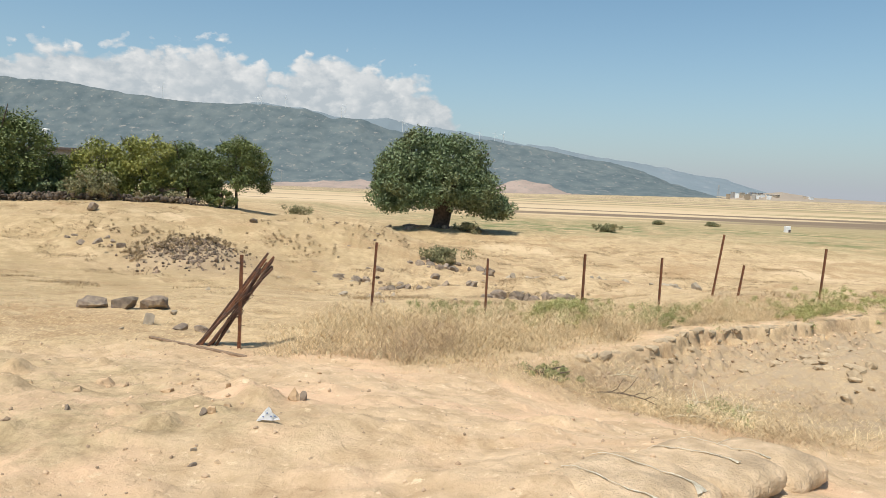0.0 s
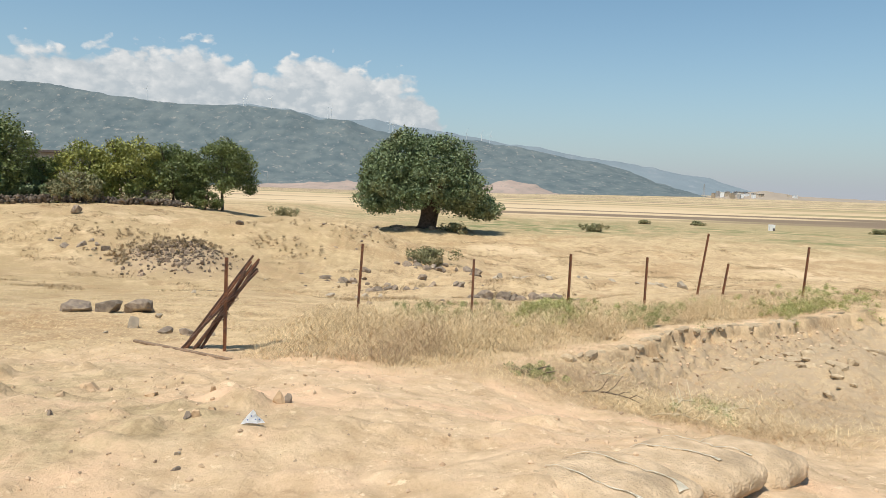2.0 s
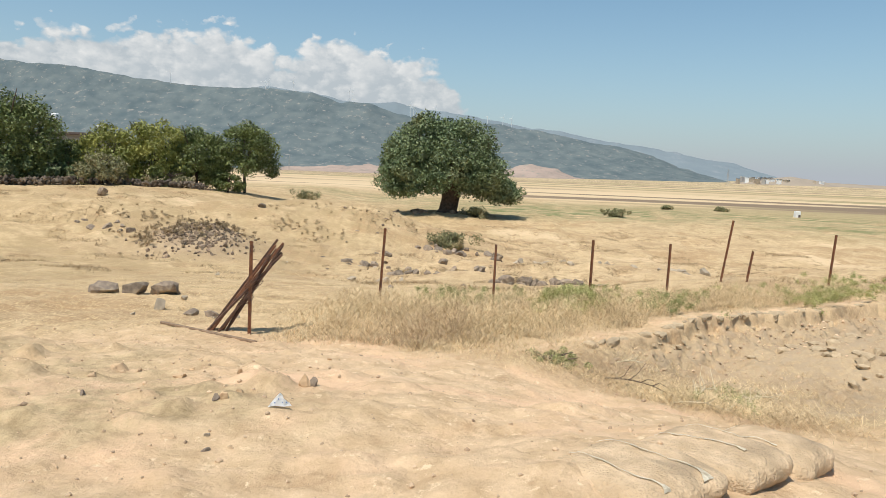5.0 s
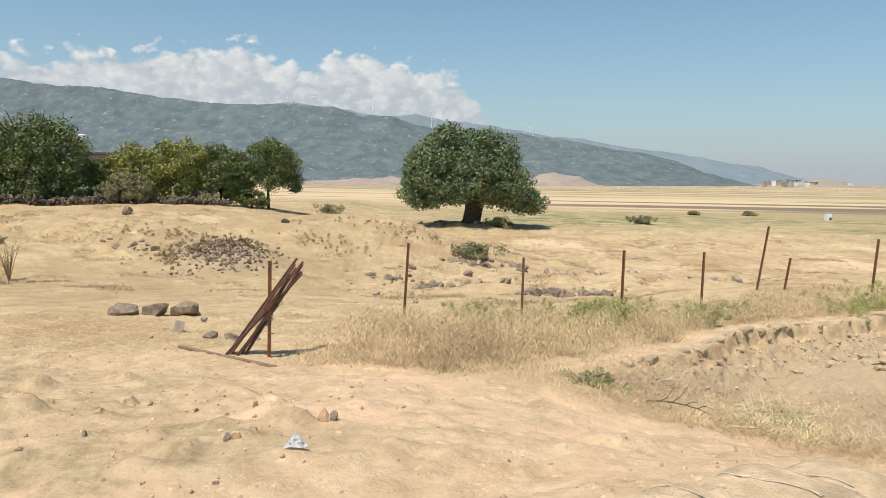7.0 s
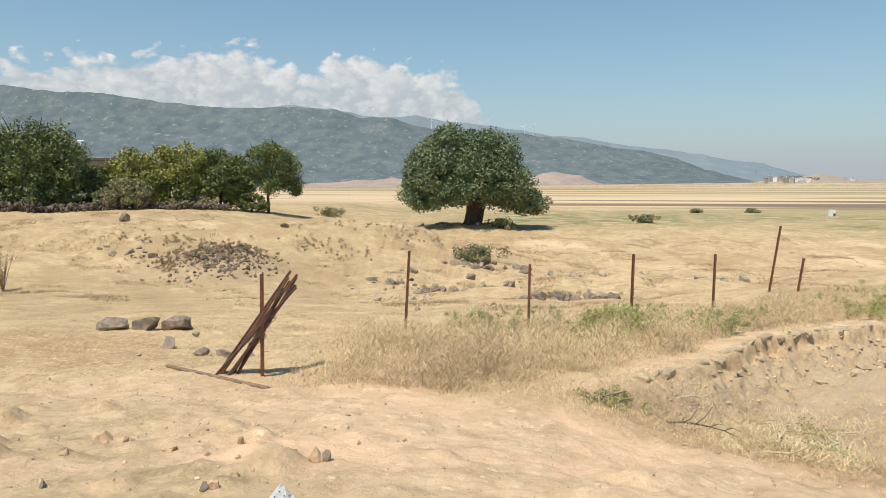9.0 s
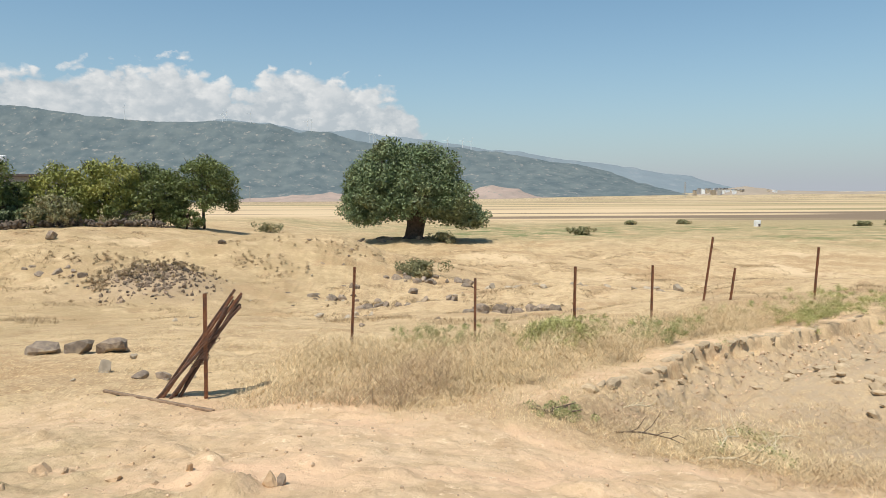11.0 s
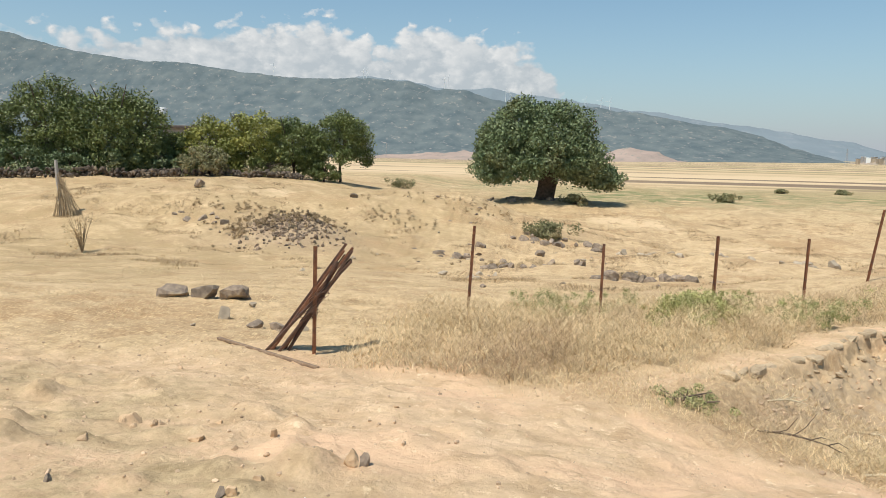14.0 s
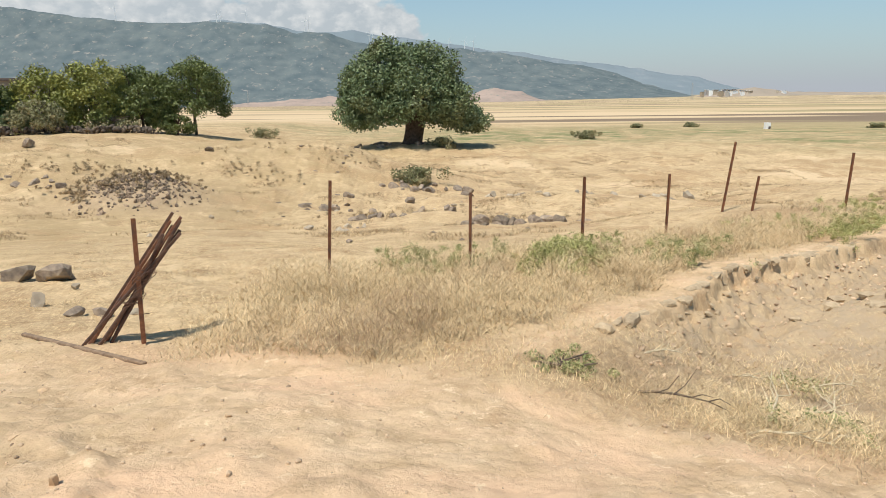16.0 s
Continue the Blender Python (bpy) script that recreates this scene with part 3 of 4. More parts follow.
def tree(x, y, height, half_w, low, leaf, label, seed, trunk_r=0.2, lumps=190, per=115, lump=0.85, size=0.135, name="tree"):
    rng = random.Random(seed)
    t = base(name, pose(x, y, on_land(x, y) - 0.08), label, "tree")
    fork = Vector((rng.uniform(-.15, .15), rng.uniform(-.15, .15), max(low, 0.9) + 0.4))
    part("trunk", tube_bm([(0, 0, 0), (0.03, 0, 0.25), fork * 0.6, fork], [trunk_r * 1.5, trunk_r * 1.1, trunk_r * 0.9, trunk_r * 0.8], 9), BARK, t)
    limbs(rng, fork, half_w * 0.8, height - fork.z, 6, trunk_r * 0.6, t)
    cs, rs = dome_lumps(rng, lumps, half_w, half_w * 0.9, low, height - lump * 0.6, lump)
    v, f = leaf_cloud(cs, rs, per, size, seed)
    part_data("crown", v.tolist(), f, leaf, t)
    return t


def lone_oak():
    rng = random.Random(5)
    x, y = 1.7, 56.0
    t = base("oak_tree", pose(x, y, on_land(x, y) - 0.1), "broad old tree with dense dark green crown on a stout trunk", "tree")
    bm = tube_bm([(0, 0, 0), (0.02, 0, 0.35), (0.12, 0, 1.2), (0.25, 0, 2.4)], [1.15, 0.86, 0.78, 0.9], 14)
    for v in bm.verts:
        v.co += Vector((v.co.x, v.co.y, 0)).normalized() * 0.14 * noise.noise(v.co * 1.7)
    part("trunk", bm, BARK, t)
    limbs(rng, Vector((0.2, 0, 2.2)), 5.2, 5.0, 9, 0.42, t)
    cs, rs = dome_lumps(rng, 520, 5.6, 5.4, 1.5, 8.5, 0.85)
    cs = [(cx - 0.95, cy, cz) for cx, cy, cz in cs]
    # drooping bough on one side
    for _ in range(110):
        a, b, c = rng.gauss(0, 0.45), rng.gauss(0, 0.6), rng.gauss(0, 0.42)
        cs.append((4.5 + a * 1.7, b * 1.8, 2.35 - a * 0.8 + c * 1.0))
        rs.append(rng.uniform(0.45, 0.75))
    v, f = leaf_cloud(cs, rs, 130, 0.13, 9)
    part_data("crown", v.tolist(), f, OAK_LEAF, t)


lone_oak()
tree(-20.2, 66, 7.8, 3.5, 2.0, ORCHARD_LEAF, "slim-trunked green tree at the end of the orchard row", 11, 0.16, 130)
tree(-24.6, 64, 6.5, 3.1, 0.3, ORCHARD_LEAF, "bushy green orchard tree behind the mound", 12, 0.16, 160)
tree(-28.2, 62, 7.0, 3.3, 0.1, YELLOW_LEAF, "bushy orchard tree turning yellow-green", 13, 0.18, 130)
tree(-32.0, 61, 6.3, 3.6, 0.1, YELLOW_LEAF, "low spreading orchard tree with yellowing leaves", 14, 0.18, 130)
tree(-39.2, 56, 8.6, 4.6, 0.1, ORCHARD_LEAF, "large dark green tree behind the stone wall", 15, 0.25, 270, 115, 0.95)
tree(-46.0, 55, 9.2, 4.8, 0.1, ORCHARD_LEAF, "tall full green tree behind the stone wall", 16, 0.25, 270, 115, 0.95)
tree(-52.5, 51, 9.4, 4.6, 0.1, OAK_LEAF, "dark green tree standing behind the stone wall", 17, 0.25, 240, 115, 0.95)
tree(-35.3, 59, 4.4, 2.6, 0.1, ORCHARD_LEAF, "dense green bush between the orchard trees", 22, 0.14, 90, 110, 0.6, 0.13, "bush")
tree(-30.5, 56, 3.2, 2.3, 0.1, SHRUB, "grey-green bush by the stone wall", 18, 0.12, 60, 70, 0.5, 0.12, "bush")
tree(-21.0, 63, 2.3, 1.6, 0.1, ORCHARD_LEAF, "small round bush below the orchard trees", 19, 0.1, 40, 70, 0.4, 0.12, "bush")
tree(-25.8, 60, 1.6, 2.3, 0.1, SHRUB, "low scrub along the orchard edge", 20, 0.1, 40, 70, 0.4, 0.12, "bush")


for bx, by, bh, bw, sd in ((-49.5, 48.5, 2.6, 2.4, 41), (-45.5, 50.5, 3.0, 2.6, 42), (-41.5, 52.0, 2.6, 2.4, 43), (-37.8, 54.0, 2.8, 2.4, 44), (-34.0, 56.5, 2.2, 2.2, 45)):
    tree(bx, by, bh, bw, 0.1, OAK_LEAF, "dark undergrowth below the orchard trees", sd, 0.08, 60, 90, 0.5, 0.12, "bush")


def bush(x, y, w, h, leaf, label, seed, per=60, size=0.05):
    rng = random.Random(seed)
    b = base("bush", pose(x, y, on_land(x, y) - 0.03), label, "bush")
    cs = [(rng.gauss(0, w * 0.26), rng.gauss(0, w * 0.26), rng.uniform(0.1, 0.75) * h) for _ in range(26)]
    v, f = leaf_cloud(cs, [rng.uniform(0.16, 0.3) * min(w, h * 1.6) for _ in cs], per, size, seed)
    part_data("foliage", v.tolist(), f, leaf, b)
    bm = bmesh.new()
    for _ in range(8):
        tube_bm([(0, 0, 0), (rng.gauss(0, w * .12), rng.gauss(0, w * .12), h * .4), (rng.gauss(0, w * .25), rng.gauss(0, w * .25), h * .8)],
                [0.02, 0.014, 0.006], 5, bm)
    part("stems", bm, TWIG, b)


bush(2.3, 31.3, 1.8, 0.95, SHRUB, "round grey-green bush beside scattered stones", 31, 110, 0.08)
bush(21.3, 76, 2.6, 1.1, SHRUB, "small green bush on the dry plain", 32, 60, 0.12)
bush(39, 116, 2.2, 0.8, SHRUB, "small dark bush on the dry plain", 33, 60, 0.12)
bush(49, 118, 2.4, 0.9, SHRUB, "small dark bush on the dry plain", 34, 60, 0.12)
bush(74, 105, 2.4, 0.9, SHRUB, "small dark bush on the dry plain", 35, 60, 0.12)
bush(80, 106, 2.2, 0.9, SHRUB, "small dark bush on the dry plain", 36, 60, 0.12)
bush(-16, 78, 3.4, 1.4, SHRUB, "thin dry bush beyond the mound", 37, 50, 0.12)
bush(4.4, 53.5, 2.0, 1.0, SHRUB, "low bush at the foot of the old tree", 38, 60, 0.1)
bush(3.9, -1.15, 0.62, 0.16, WEED, "low creeping weed with faded green leaves on dry soil", 39, 90, 0.014)


# ---- house behind the orchard ----
def farmhouse():
    h = base("farmhouse", pose(-43.6, 76, on_land(-43, 76) + 0.0, 0, 0, 12), "flat-roofed grey farmhouse half hidden by trees", "house")
    part("wall", box_bm(9, 7, 5.7, (0, 0, 2.85), 0.02), PLASTER, h)
    part("roof", box_bm(9.9, 7.9, 0.3, (0, 0, 5.85), 0.03), ROOF, h)
    w = part("window", box_bm(1.2, 0.08, 1.2, (2.4, -3.53, 2.0)), GLASS, h)
    part("sill", box_bm(1.4, 0.2, 0.08, (2.4, -3.6, 1.36)), WHITE, w)
    part("chimney", box_bm(1.0, 0.9, 0.9, (3.6, -2.8, 6.45), 0.02), WHITE, h, "white-painted chimney block")
    part("tank_stand", box_bm(0.5, 0.5, 1.2, (-1.6, -2.2, 6.6), 0.02), PLASTER, h)
    part("water_tank", tube_bm([(-1.6, -2.2, 7.2), (-1.6, -2.2, 7.3), (-1.6, -2.2, 8.0), (-1.6, -2.2, 8.1)], [0.38, 0.45, 0.45, 0.35], 12), WHITE, h, "white roof water tank")


farmhouse()


# ---- wind turbines, pylons, village ----
def turbine(x, y, z, h):
    t = base("wind_turbine", pose(x, y, z), "white wind turbine on the ridge", "wind turbine", "turbines on the ridge")
    part("tower", tube_bm([(0, 0, -20), (0, 0, h)], [1.5, 0.9], 8), WHITE, t)
    part("nacelle", box_bm(2.2, 6, 2.2, (0, -2, h + 1), 0.3), WHITE, t)
    for k in range(3):
        a = 0.4 + k * 2.094
        part("blade", tube_bm([(0, -7, h + 1), (math.sin(a) * 12, -7, h + 1 + math.cos(a) * 12), (math.sin(a) * 24, -7, h + 1 + math.cos(a) * 24)],
                              [0.5, 0.7, 0.15], 6), WHITE, t)


for tx, th in ((-1434, 66), (-966, 60), (-949, 62), (-831, 70), (-557, 66), (-540, 70), (-257, 64), (-240, 52), (-135, 62), (120, 50), (195, 56), (236, 58)):
    turbine(tx, 3500, float(np.interp(tx, FRONT_X, FRONT_H)) - 6, th * 0.8)


def pylon(x, y, h):
    z = on_land(x, y)
    p = base("pylon", pose(x, y, z), "grey lattice power pylon on the plain", "pylon", "pylons on the plain")
    for sx in (-1, 1):
        for sy in (-1, 1):
            part("leg", tube_bm([(sx * 2.4, sy * 2.4, 0), (sx * 0.4, sy * 0.4, h)], [0.25, 0.15], 5), PLASTER, p)
    for k in (0.72, 0.84, 0.96):
        part("arm", box_bm(9 * (1.3 - k), 0.5, 0.5, (0, 0, h * k)), PLASTER, p)


pylon(-640, 2650, 60)
pylon(560, 1500, 34)


def village():
    rng = random.Random(77)
    for _ in range(46):
        x, y = rng.gauss(1130, 75), rng.uniform(2500, 2720)
        w, d, h = rng.uniform(7, 16), rng.uniform(8, 14), rng.uniform(3, 5.5)
        z = on_land(x, y) + 12 + (y - 2500) * 0.05
        b = base("house", pose(x, y, z, 0, 0, rng.uniform(-30, 30)), "small pale village house at the foot of the ridge", "house", "village houses")
        part("wall", box_bm(w, d, h + 20, (0, 0, h / 2 - 10)), rng.choice((WHITE, PLASTER, PALE_STONE)), b)
        part("roof", box_bm(w * 1.08, d * 1.08, 0.8, (0, 0, h + 0.4)), rng.choice((WHITE, PLASTER, ROOF)), b)


village()


def field_tank():
    t = base("field_hut", pose(56.8, 106, on_land(56.8, 106) - 0.3), "small white pump hut on the plain", "hut")
    part("wall", box_bm(0.8, 0.8, 1.3, (0, 0, 0.65), 0.03), WHITE, t)
    part("door", box_bm(0.34, 0.05, 0.7, (0.18, -0.42, 0.40)), ROOF, t)


field_tank()


# ---- fence posts ----
def fence_post(x, y, h, lean_x=0.0, lean_y=0.0, turn=0.0, label="rusty angle-iron fence post standing in dry grass"):
    ob = base("fence_post", pose(x, y, on_land(x, y) - 0.05, lean_y, lean_x, 0), label, "fence post", "fence posts")
    a = math.radians(turn)
    bm = bmesh.new()
    w, th = 0.044, 0.006
    outline = [(0, 0), (w, 0), (w, th), (th, th), (th, w), (0, w)]
    ring = [[bm.verts.new((px * math.cos(a) - py * math.sin(a), px * math.sin(a) + py * math.cos(a), z)) for px, py in outline]
            for z in (-0.25, h * 0.5, h + 0.05)]
    for r, s in zip(ring, ring[1:]):
        for k in range(6):
            bm.faces.new((r[k], r[(k + 1) % 6], s[(k + 1) % 6], s[k]))
    bm.faces.new(ring[-1])
    bm.faces.new(ring[0][::-1])
    part("angle_iron", bm, RUST, ob)
    for z in (0.35, 0.7, 1.05):
        if z < h:
            part("wire_tie", tube_bm([(-0.012, -0.012, z), (0.03, -0.014, z + 0.01), (0.05, 0.01, z)], [0.003] * 3, 5), DARK_STEEL, ob)


for px_, py_, ph_, lx_, tn_ in ((0.0, 0.0, 1.25, 1.0, 200), (1.36, 3.4, 1.5, 3.0, 190), (3.45, 3.7, 1.2, 0.5, 170), (5.67, 6.15, 1.37, 0.5, 200),
                                (8.03, 8.5, 1.36, 0.5, 215), (10.14, 10.6, 1.74, 7.0, 190), (12.5, 9.4, 1.35, 3.0, 200), (10.65, 10.1, 0.85, 7.0, 200)):
    fence_post(px_, py_, ph_, lx_, 0, tn_)


def iron_bundle():
    rng = random.Random(3)
    lo, hi = Vector((-0.45, -0.05, 0.02)), Vector((0.28, 0.22, 1.12))
    for k in range(8):
        d = Vector((rng.uniform(-.13, .13), rng.uniform(-.08, .08), 0))
        e = Vector((rng.uniform(-.10, .12), rng.uniform(-.06, .08), rng.uniform(-.16, .14)))
        p, q = lo + d, hi + e
        p.z = on_land(p.x, p.y) - 0.01
        ob = part("iron_bar", box_bm(0.042, 0.03, (q - p).length, (0, 0, (q - p).length / 2), 0.004), DARK_STEEL if k % 3 else RUST)
        ob.matrix_world = Matrix.Translation(p) @ (q - p).to_track_quat("Z", "Y").to_matrix().to_4x4()
        tagged(ob, "rusted iron bar leaning in a bundle against a fence post", "iron bar", "bundle of iron bars")


iron_bundle()


def fallen_lath():
    a, b = Vector((-1.3, 0.2, 0)), Vector((0.3, -0.8, 0))
    for v in (a, b):
        v.z = on_land(v.x, v.y) + 0.012
    ob = part("fallen_lath", box_bm(0.05, 0.03, (b - a).length, (0, 0, (b - a).length / 2), 0.006), BOARD)
    ob.matrix_world = Matrix.Translation(a) @ (b - a).to_track_quat("Z", "Y").to_matrix().to_4x4()
    tagged(ob, "weathered brown lath lying flat on dry ground", "lath")


fallen_lath()

# ---- stones ----
for k, (x, y, sx, sy, sz) in enumerate(((-3.68, 3.32, 0.58, 0.40, 0.30), (-3.1, 3.34, 0.50, 0.36, 0.25), (-2.45, 3.04, 0.62, 0.38, 0.31))):
    stone("stone_block", x, y, sx, sy, sz, BASALT, "squared dark basalt block lying in dry grass", 12 - 9 * k, 40 + k, 0.9, "row of basalt blocks")
stone("stone", -1.98, 1.75, 0.25, 0.22, 0.25, PALE_STONE, "upright tan stone in dry grass", 20, 44)
stone("stone", -1.84, 2.42, 0.15, 0.12, 0.11, PALE_STONE, "small pale stone beside a basalt block", 20, 45)
for k, (x, y, s) in enumerate(((-2.12, 1.1, 0.10), (-1.2, 1.1, 0.33), (-0.62, 1.3, 0.2), (-0.92, 1.15, 0.32))):
    stone("stone", x, y, s, s * 0.8, s * 0.45, BASALT if k % 2 else PALE_STONE, "low stone half buried in dry grass", 40 * k, 50 + k)


def scatter(n, cx, cy, sx, sy, lo, hi, seed, mat, label, group):
    rng = random.Random(seed)
    for k in range(n):
        x, y = rng.gauss(cx, sx), rng.gauss(cy, sy)
        s = rng.uniform(lo, hi)
        stone("stone", x, y, s, s * rng.uniform(.6, .95), s * rng.uniform(.45, .75), mat, label, rng.uniform(0, 360), seed * 50 + k, rng.uniform(.3, .8), group, 0.38)


scatter(16, 1.7, 19.2, 1.0, 0.35, 0.3, 0.75, 61, BASALT, "weathered basalt stone lying in dry grass", "loose stones by the dip")
scatter(14, 2.3, 29.5, 1.0, 0.8, 0.4, 1.0, 62, BASALT, "grey-brown boulder on the dry slope", "boulders on the slope")
scatter(14, -1.4, 24.0, 1.5, 0.7, 0.3, 0.8, 63, BASALT, "dark stone lying on bare earth", "stones on bare earth")
scatter(6, -0.2, 16.5, 0.7, 0.6, 0.35, 0.8, 64, PALE_STONE, "pale lichen-covered stone in dry grass", "pale stones")
scatter(16, 5.8, 15.5, 0.9, 0.25, 0.35, 0.9, 65, BASALT, "stone of a tumbled wall edge", "tumbled wall")
scatter(12, 8.5, 28.0, 2.5, 1.2, 0.4, 0.9, 66, PALE_STONE, "pale stone on the dry plain", "pale field stones")
scatter(10, 13.0, 26.0, 1.5, 0.8, 0.4, 0.8, 67, PALE_STONE, "pale stone on the dry plain", "pale field stones")
scatter(10, -0.8, 55.0, 1.4, 0.8, 0.5, 1.1, 68, BASALT, "dark stone beside the old tree", "stones by the tree")
stone("stone", -16.6, 28.8, 0.9, 0.7, 0.55, BASALT, "single dark boulder on top of the mound", 20, 71, 0.2)
stone("stone", -8.5, 31.0, 0.7, 0.6, 0.4, BASALT, "dark stone on the grassy mound", 60, 72, 0.2)
scatter(8, -13.5, 24.0, 1.2, 0.5, 0.3, 0.7, 73, BASALT, "dark stone on the slope of the mound", "stones on the mound")
scatter(10, 9.8, 1.0, 0.9, 0.5, 0.15, 0.45, 74, EARTH, "earth-covered stone at the edge of the pit", "stones at the pit")
scatter(8, 10.6, 0.4, 0.7, 0.5, 0.12, 0.32, 75, PALE_STONE, "pale stone beside the dug pit", "stones at the pit")


def heap():
    rng = random.Random(8)
    for k in range(110):
        x, y = rng.gauss(-9.1, 1.0), rng.gauss(22.9, 0.85)
        s = rng.uniform(0.12, 0.42)
        ob = part("stone", rock_bm(s, s * .8, s * .7, 900 + k, 0.5, 1), HEAP_STONE)
        ob.matrix_world = pose(x, y, on_land(x, y) - 0.25 * s, rng.uniform(-25, 25), rng.uniform(-25, 25), rng.uniform(0, 360))
        tagged(ob, "broken dark stone in a rubble heap", "stone", "rubble heap")
    vs, fs = [], []
    for k in range(620):
        x, y = rng.gauss(-9.1, 1.1), rng.gauss(22.9, 0.9)
        d = rng.uniform(0.06, 0.24)
        bm = rock_bm(d, d * .8, d * .7, k % 40, 0.5, 1)
        m = pose(x, y, on_land(x, y) - 0.2 * d, rng.uniform(-25, 25), rng.uniform(-25, 25), rng.uniform(0, 360))
        o = len(vs)
        bm.verts.index_update()
        vs += [tuple(m @ v.co) for v in bm.verts]
        fs += [[o + v.index for v in f.verts] for f in bm.faces]
        bm.free()
    tagged(mesh_ob("rubble", vs, fs, RUBBLE), "small broken stones and earth of a rubble heap", "rubble", kind="stuff")


heap()


def field_wall():
    rng = random.Random(6)
    w = base("rubble_wall", pose(0, 0, 0), "low dry-stone wall of dark rubble, the trees' shade put into its colour", "wall")
    a, b = Vector((-53, 43.5, 0)), Vector((-22, 60, 0))
    vs, fs = [], []
    for k in range(900):
        u = rng.random()
        p = a.lerp(b, u) + Vector((rng.gauss(0, 0.3), rng.gauss(0, 0.3), 0))
        bm = rock_bm(s := rng.uniform(0.3, 0.7), s * 0.8, s * 0.7, k % 30, 0.5, 1)
        m = pose(p.x, p.y, on_land(p.x, p.y) - 0.1 + rng.uniform(0, 0.9 - 0.5 * u), 0, 0, rng.uniform(0, 360))
        o = len(vs)
        bm.verts.index_update()
        vs += [tuple(m @ v.co) for v in bm.verts]
        fs += [tuple(o + v.index for v in f.verts) for f in bm.faces]
        bm.free()
    # the wall's stones take the rubble colour with tree shade painted in
    s = part_data("stones", vs, fs, SHADED_WALL_RUBBLE, w)
    tagged(s, kind="stuff")


field_wall()

# clods, pebbles and litter on the trodden platform
# dark bits at x 1.66 and 1.31 are added as the clods' shaded right tips
for k, (x, y, sx, sz, mt) in enumerate(((1.60, -4.0, 0.15, 0.15, CLOD), (1.66, -3.97, 0.07, 0.11, BASALT), (1.27, -3.82, 0.13, 0.10, CLOD), (1.31, -3.84, 0.06, 0.07, BASALT),
                                        (1.10, -4.58, 0.08, 0.06, BASALT), (1.17, -4.60, 0.07, 0.07, CLOD), (-0.15, -3.35, 0.20, 0.10, CLOD), (0.02, -3.36, 0.08, 0.06, CLOD),
                                        (0.18, -4.6, 0.07, 0.05, BASALT), (0.52, -3.7, 0.15, 0.07, CLOD), (0.95, -3.55, 0.08, 0.08, CLOD), (1.27, -5.2, 0.05, 0.035, PALE_STONE), (1.33, -5.38, 0.08, 0.04, BASALT))):
    stone("clod", x, y, sx, sx * 0.8, sz, mt, "dried clod of earth on trodden soil" if mt is CLOD else "small stone, some standing in for a clod's shaded tip, on trodden soil", 37 * k, 300 + k, 0.3, "clods and pebbles", 0.3, "clod" if mt is CLOD else "pebble", 3)


def paper_scrap():
    x, y = 1.6, -4.78
    p = base("paper_scrap", pose(x, y, on_land(x, y) + 0.005, 0, 0, 15), "crumpled white paper scrap printed with blue dots", "paper")
    bm = bmesh.new()
    rows = [[(-0.075, -0.03, 0), (-0.03, -0.045, 0.012), (0.03, -0.045, 0.004), (0.08, -0.02, 0)],
            [(-0.05, 0.01, 0.02), (-0.01, 0.0, 0.055), (0.03, 0.0, 0.04), (0.065, 0.01, 0.012)],
            [(-0.02, 0.03, 0.05), (0.005, 0.03, 0.075), (0.02, 0.03, 0.06), (0.03, 0.04, 0.03)]]
    g = [[bm.verts.new(c) for c in r] for r in rows]
    for i in range(2):
        for j in range(3):
            bm.faces.new((g[i][j], g[i][j + 1], g[i + 1][j + 1], g[i + 1][j]))
    bmesh.ops.solidify(bm, geom=bm.faces[:], thickness=0.002)
    part("sheet", bm, PAPER, p)
    for k, (dx, dy, dz) in enumerate(((-0.03, -0.03, 0.027), (0.02, -0.025, 0.026), (0.045, -0.01, 0.02), (-0.005, -0.012, 0.045))):
        part("dot", tube_bm([(dx, dy, dz), (dx, dy - 0.001, dz + 0.002)], [0.005, 0.005], 8), INK, p)


paper_scrap()


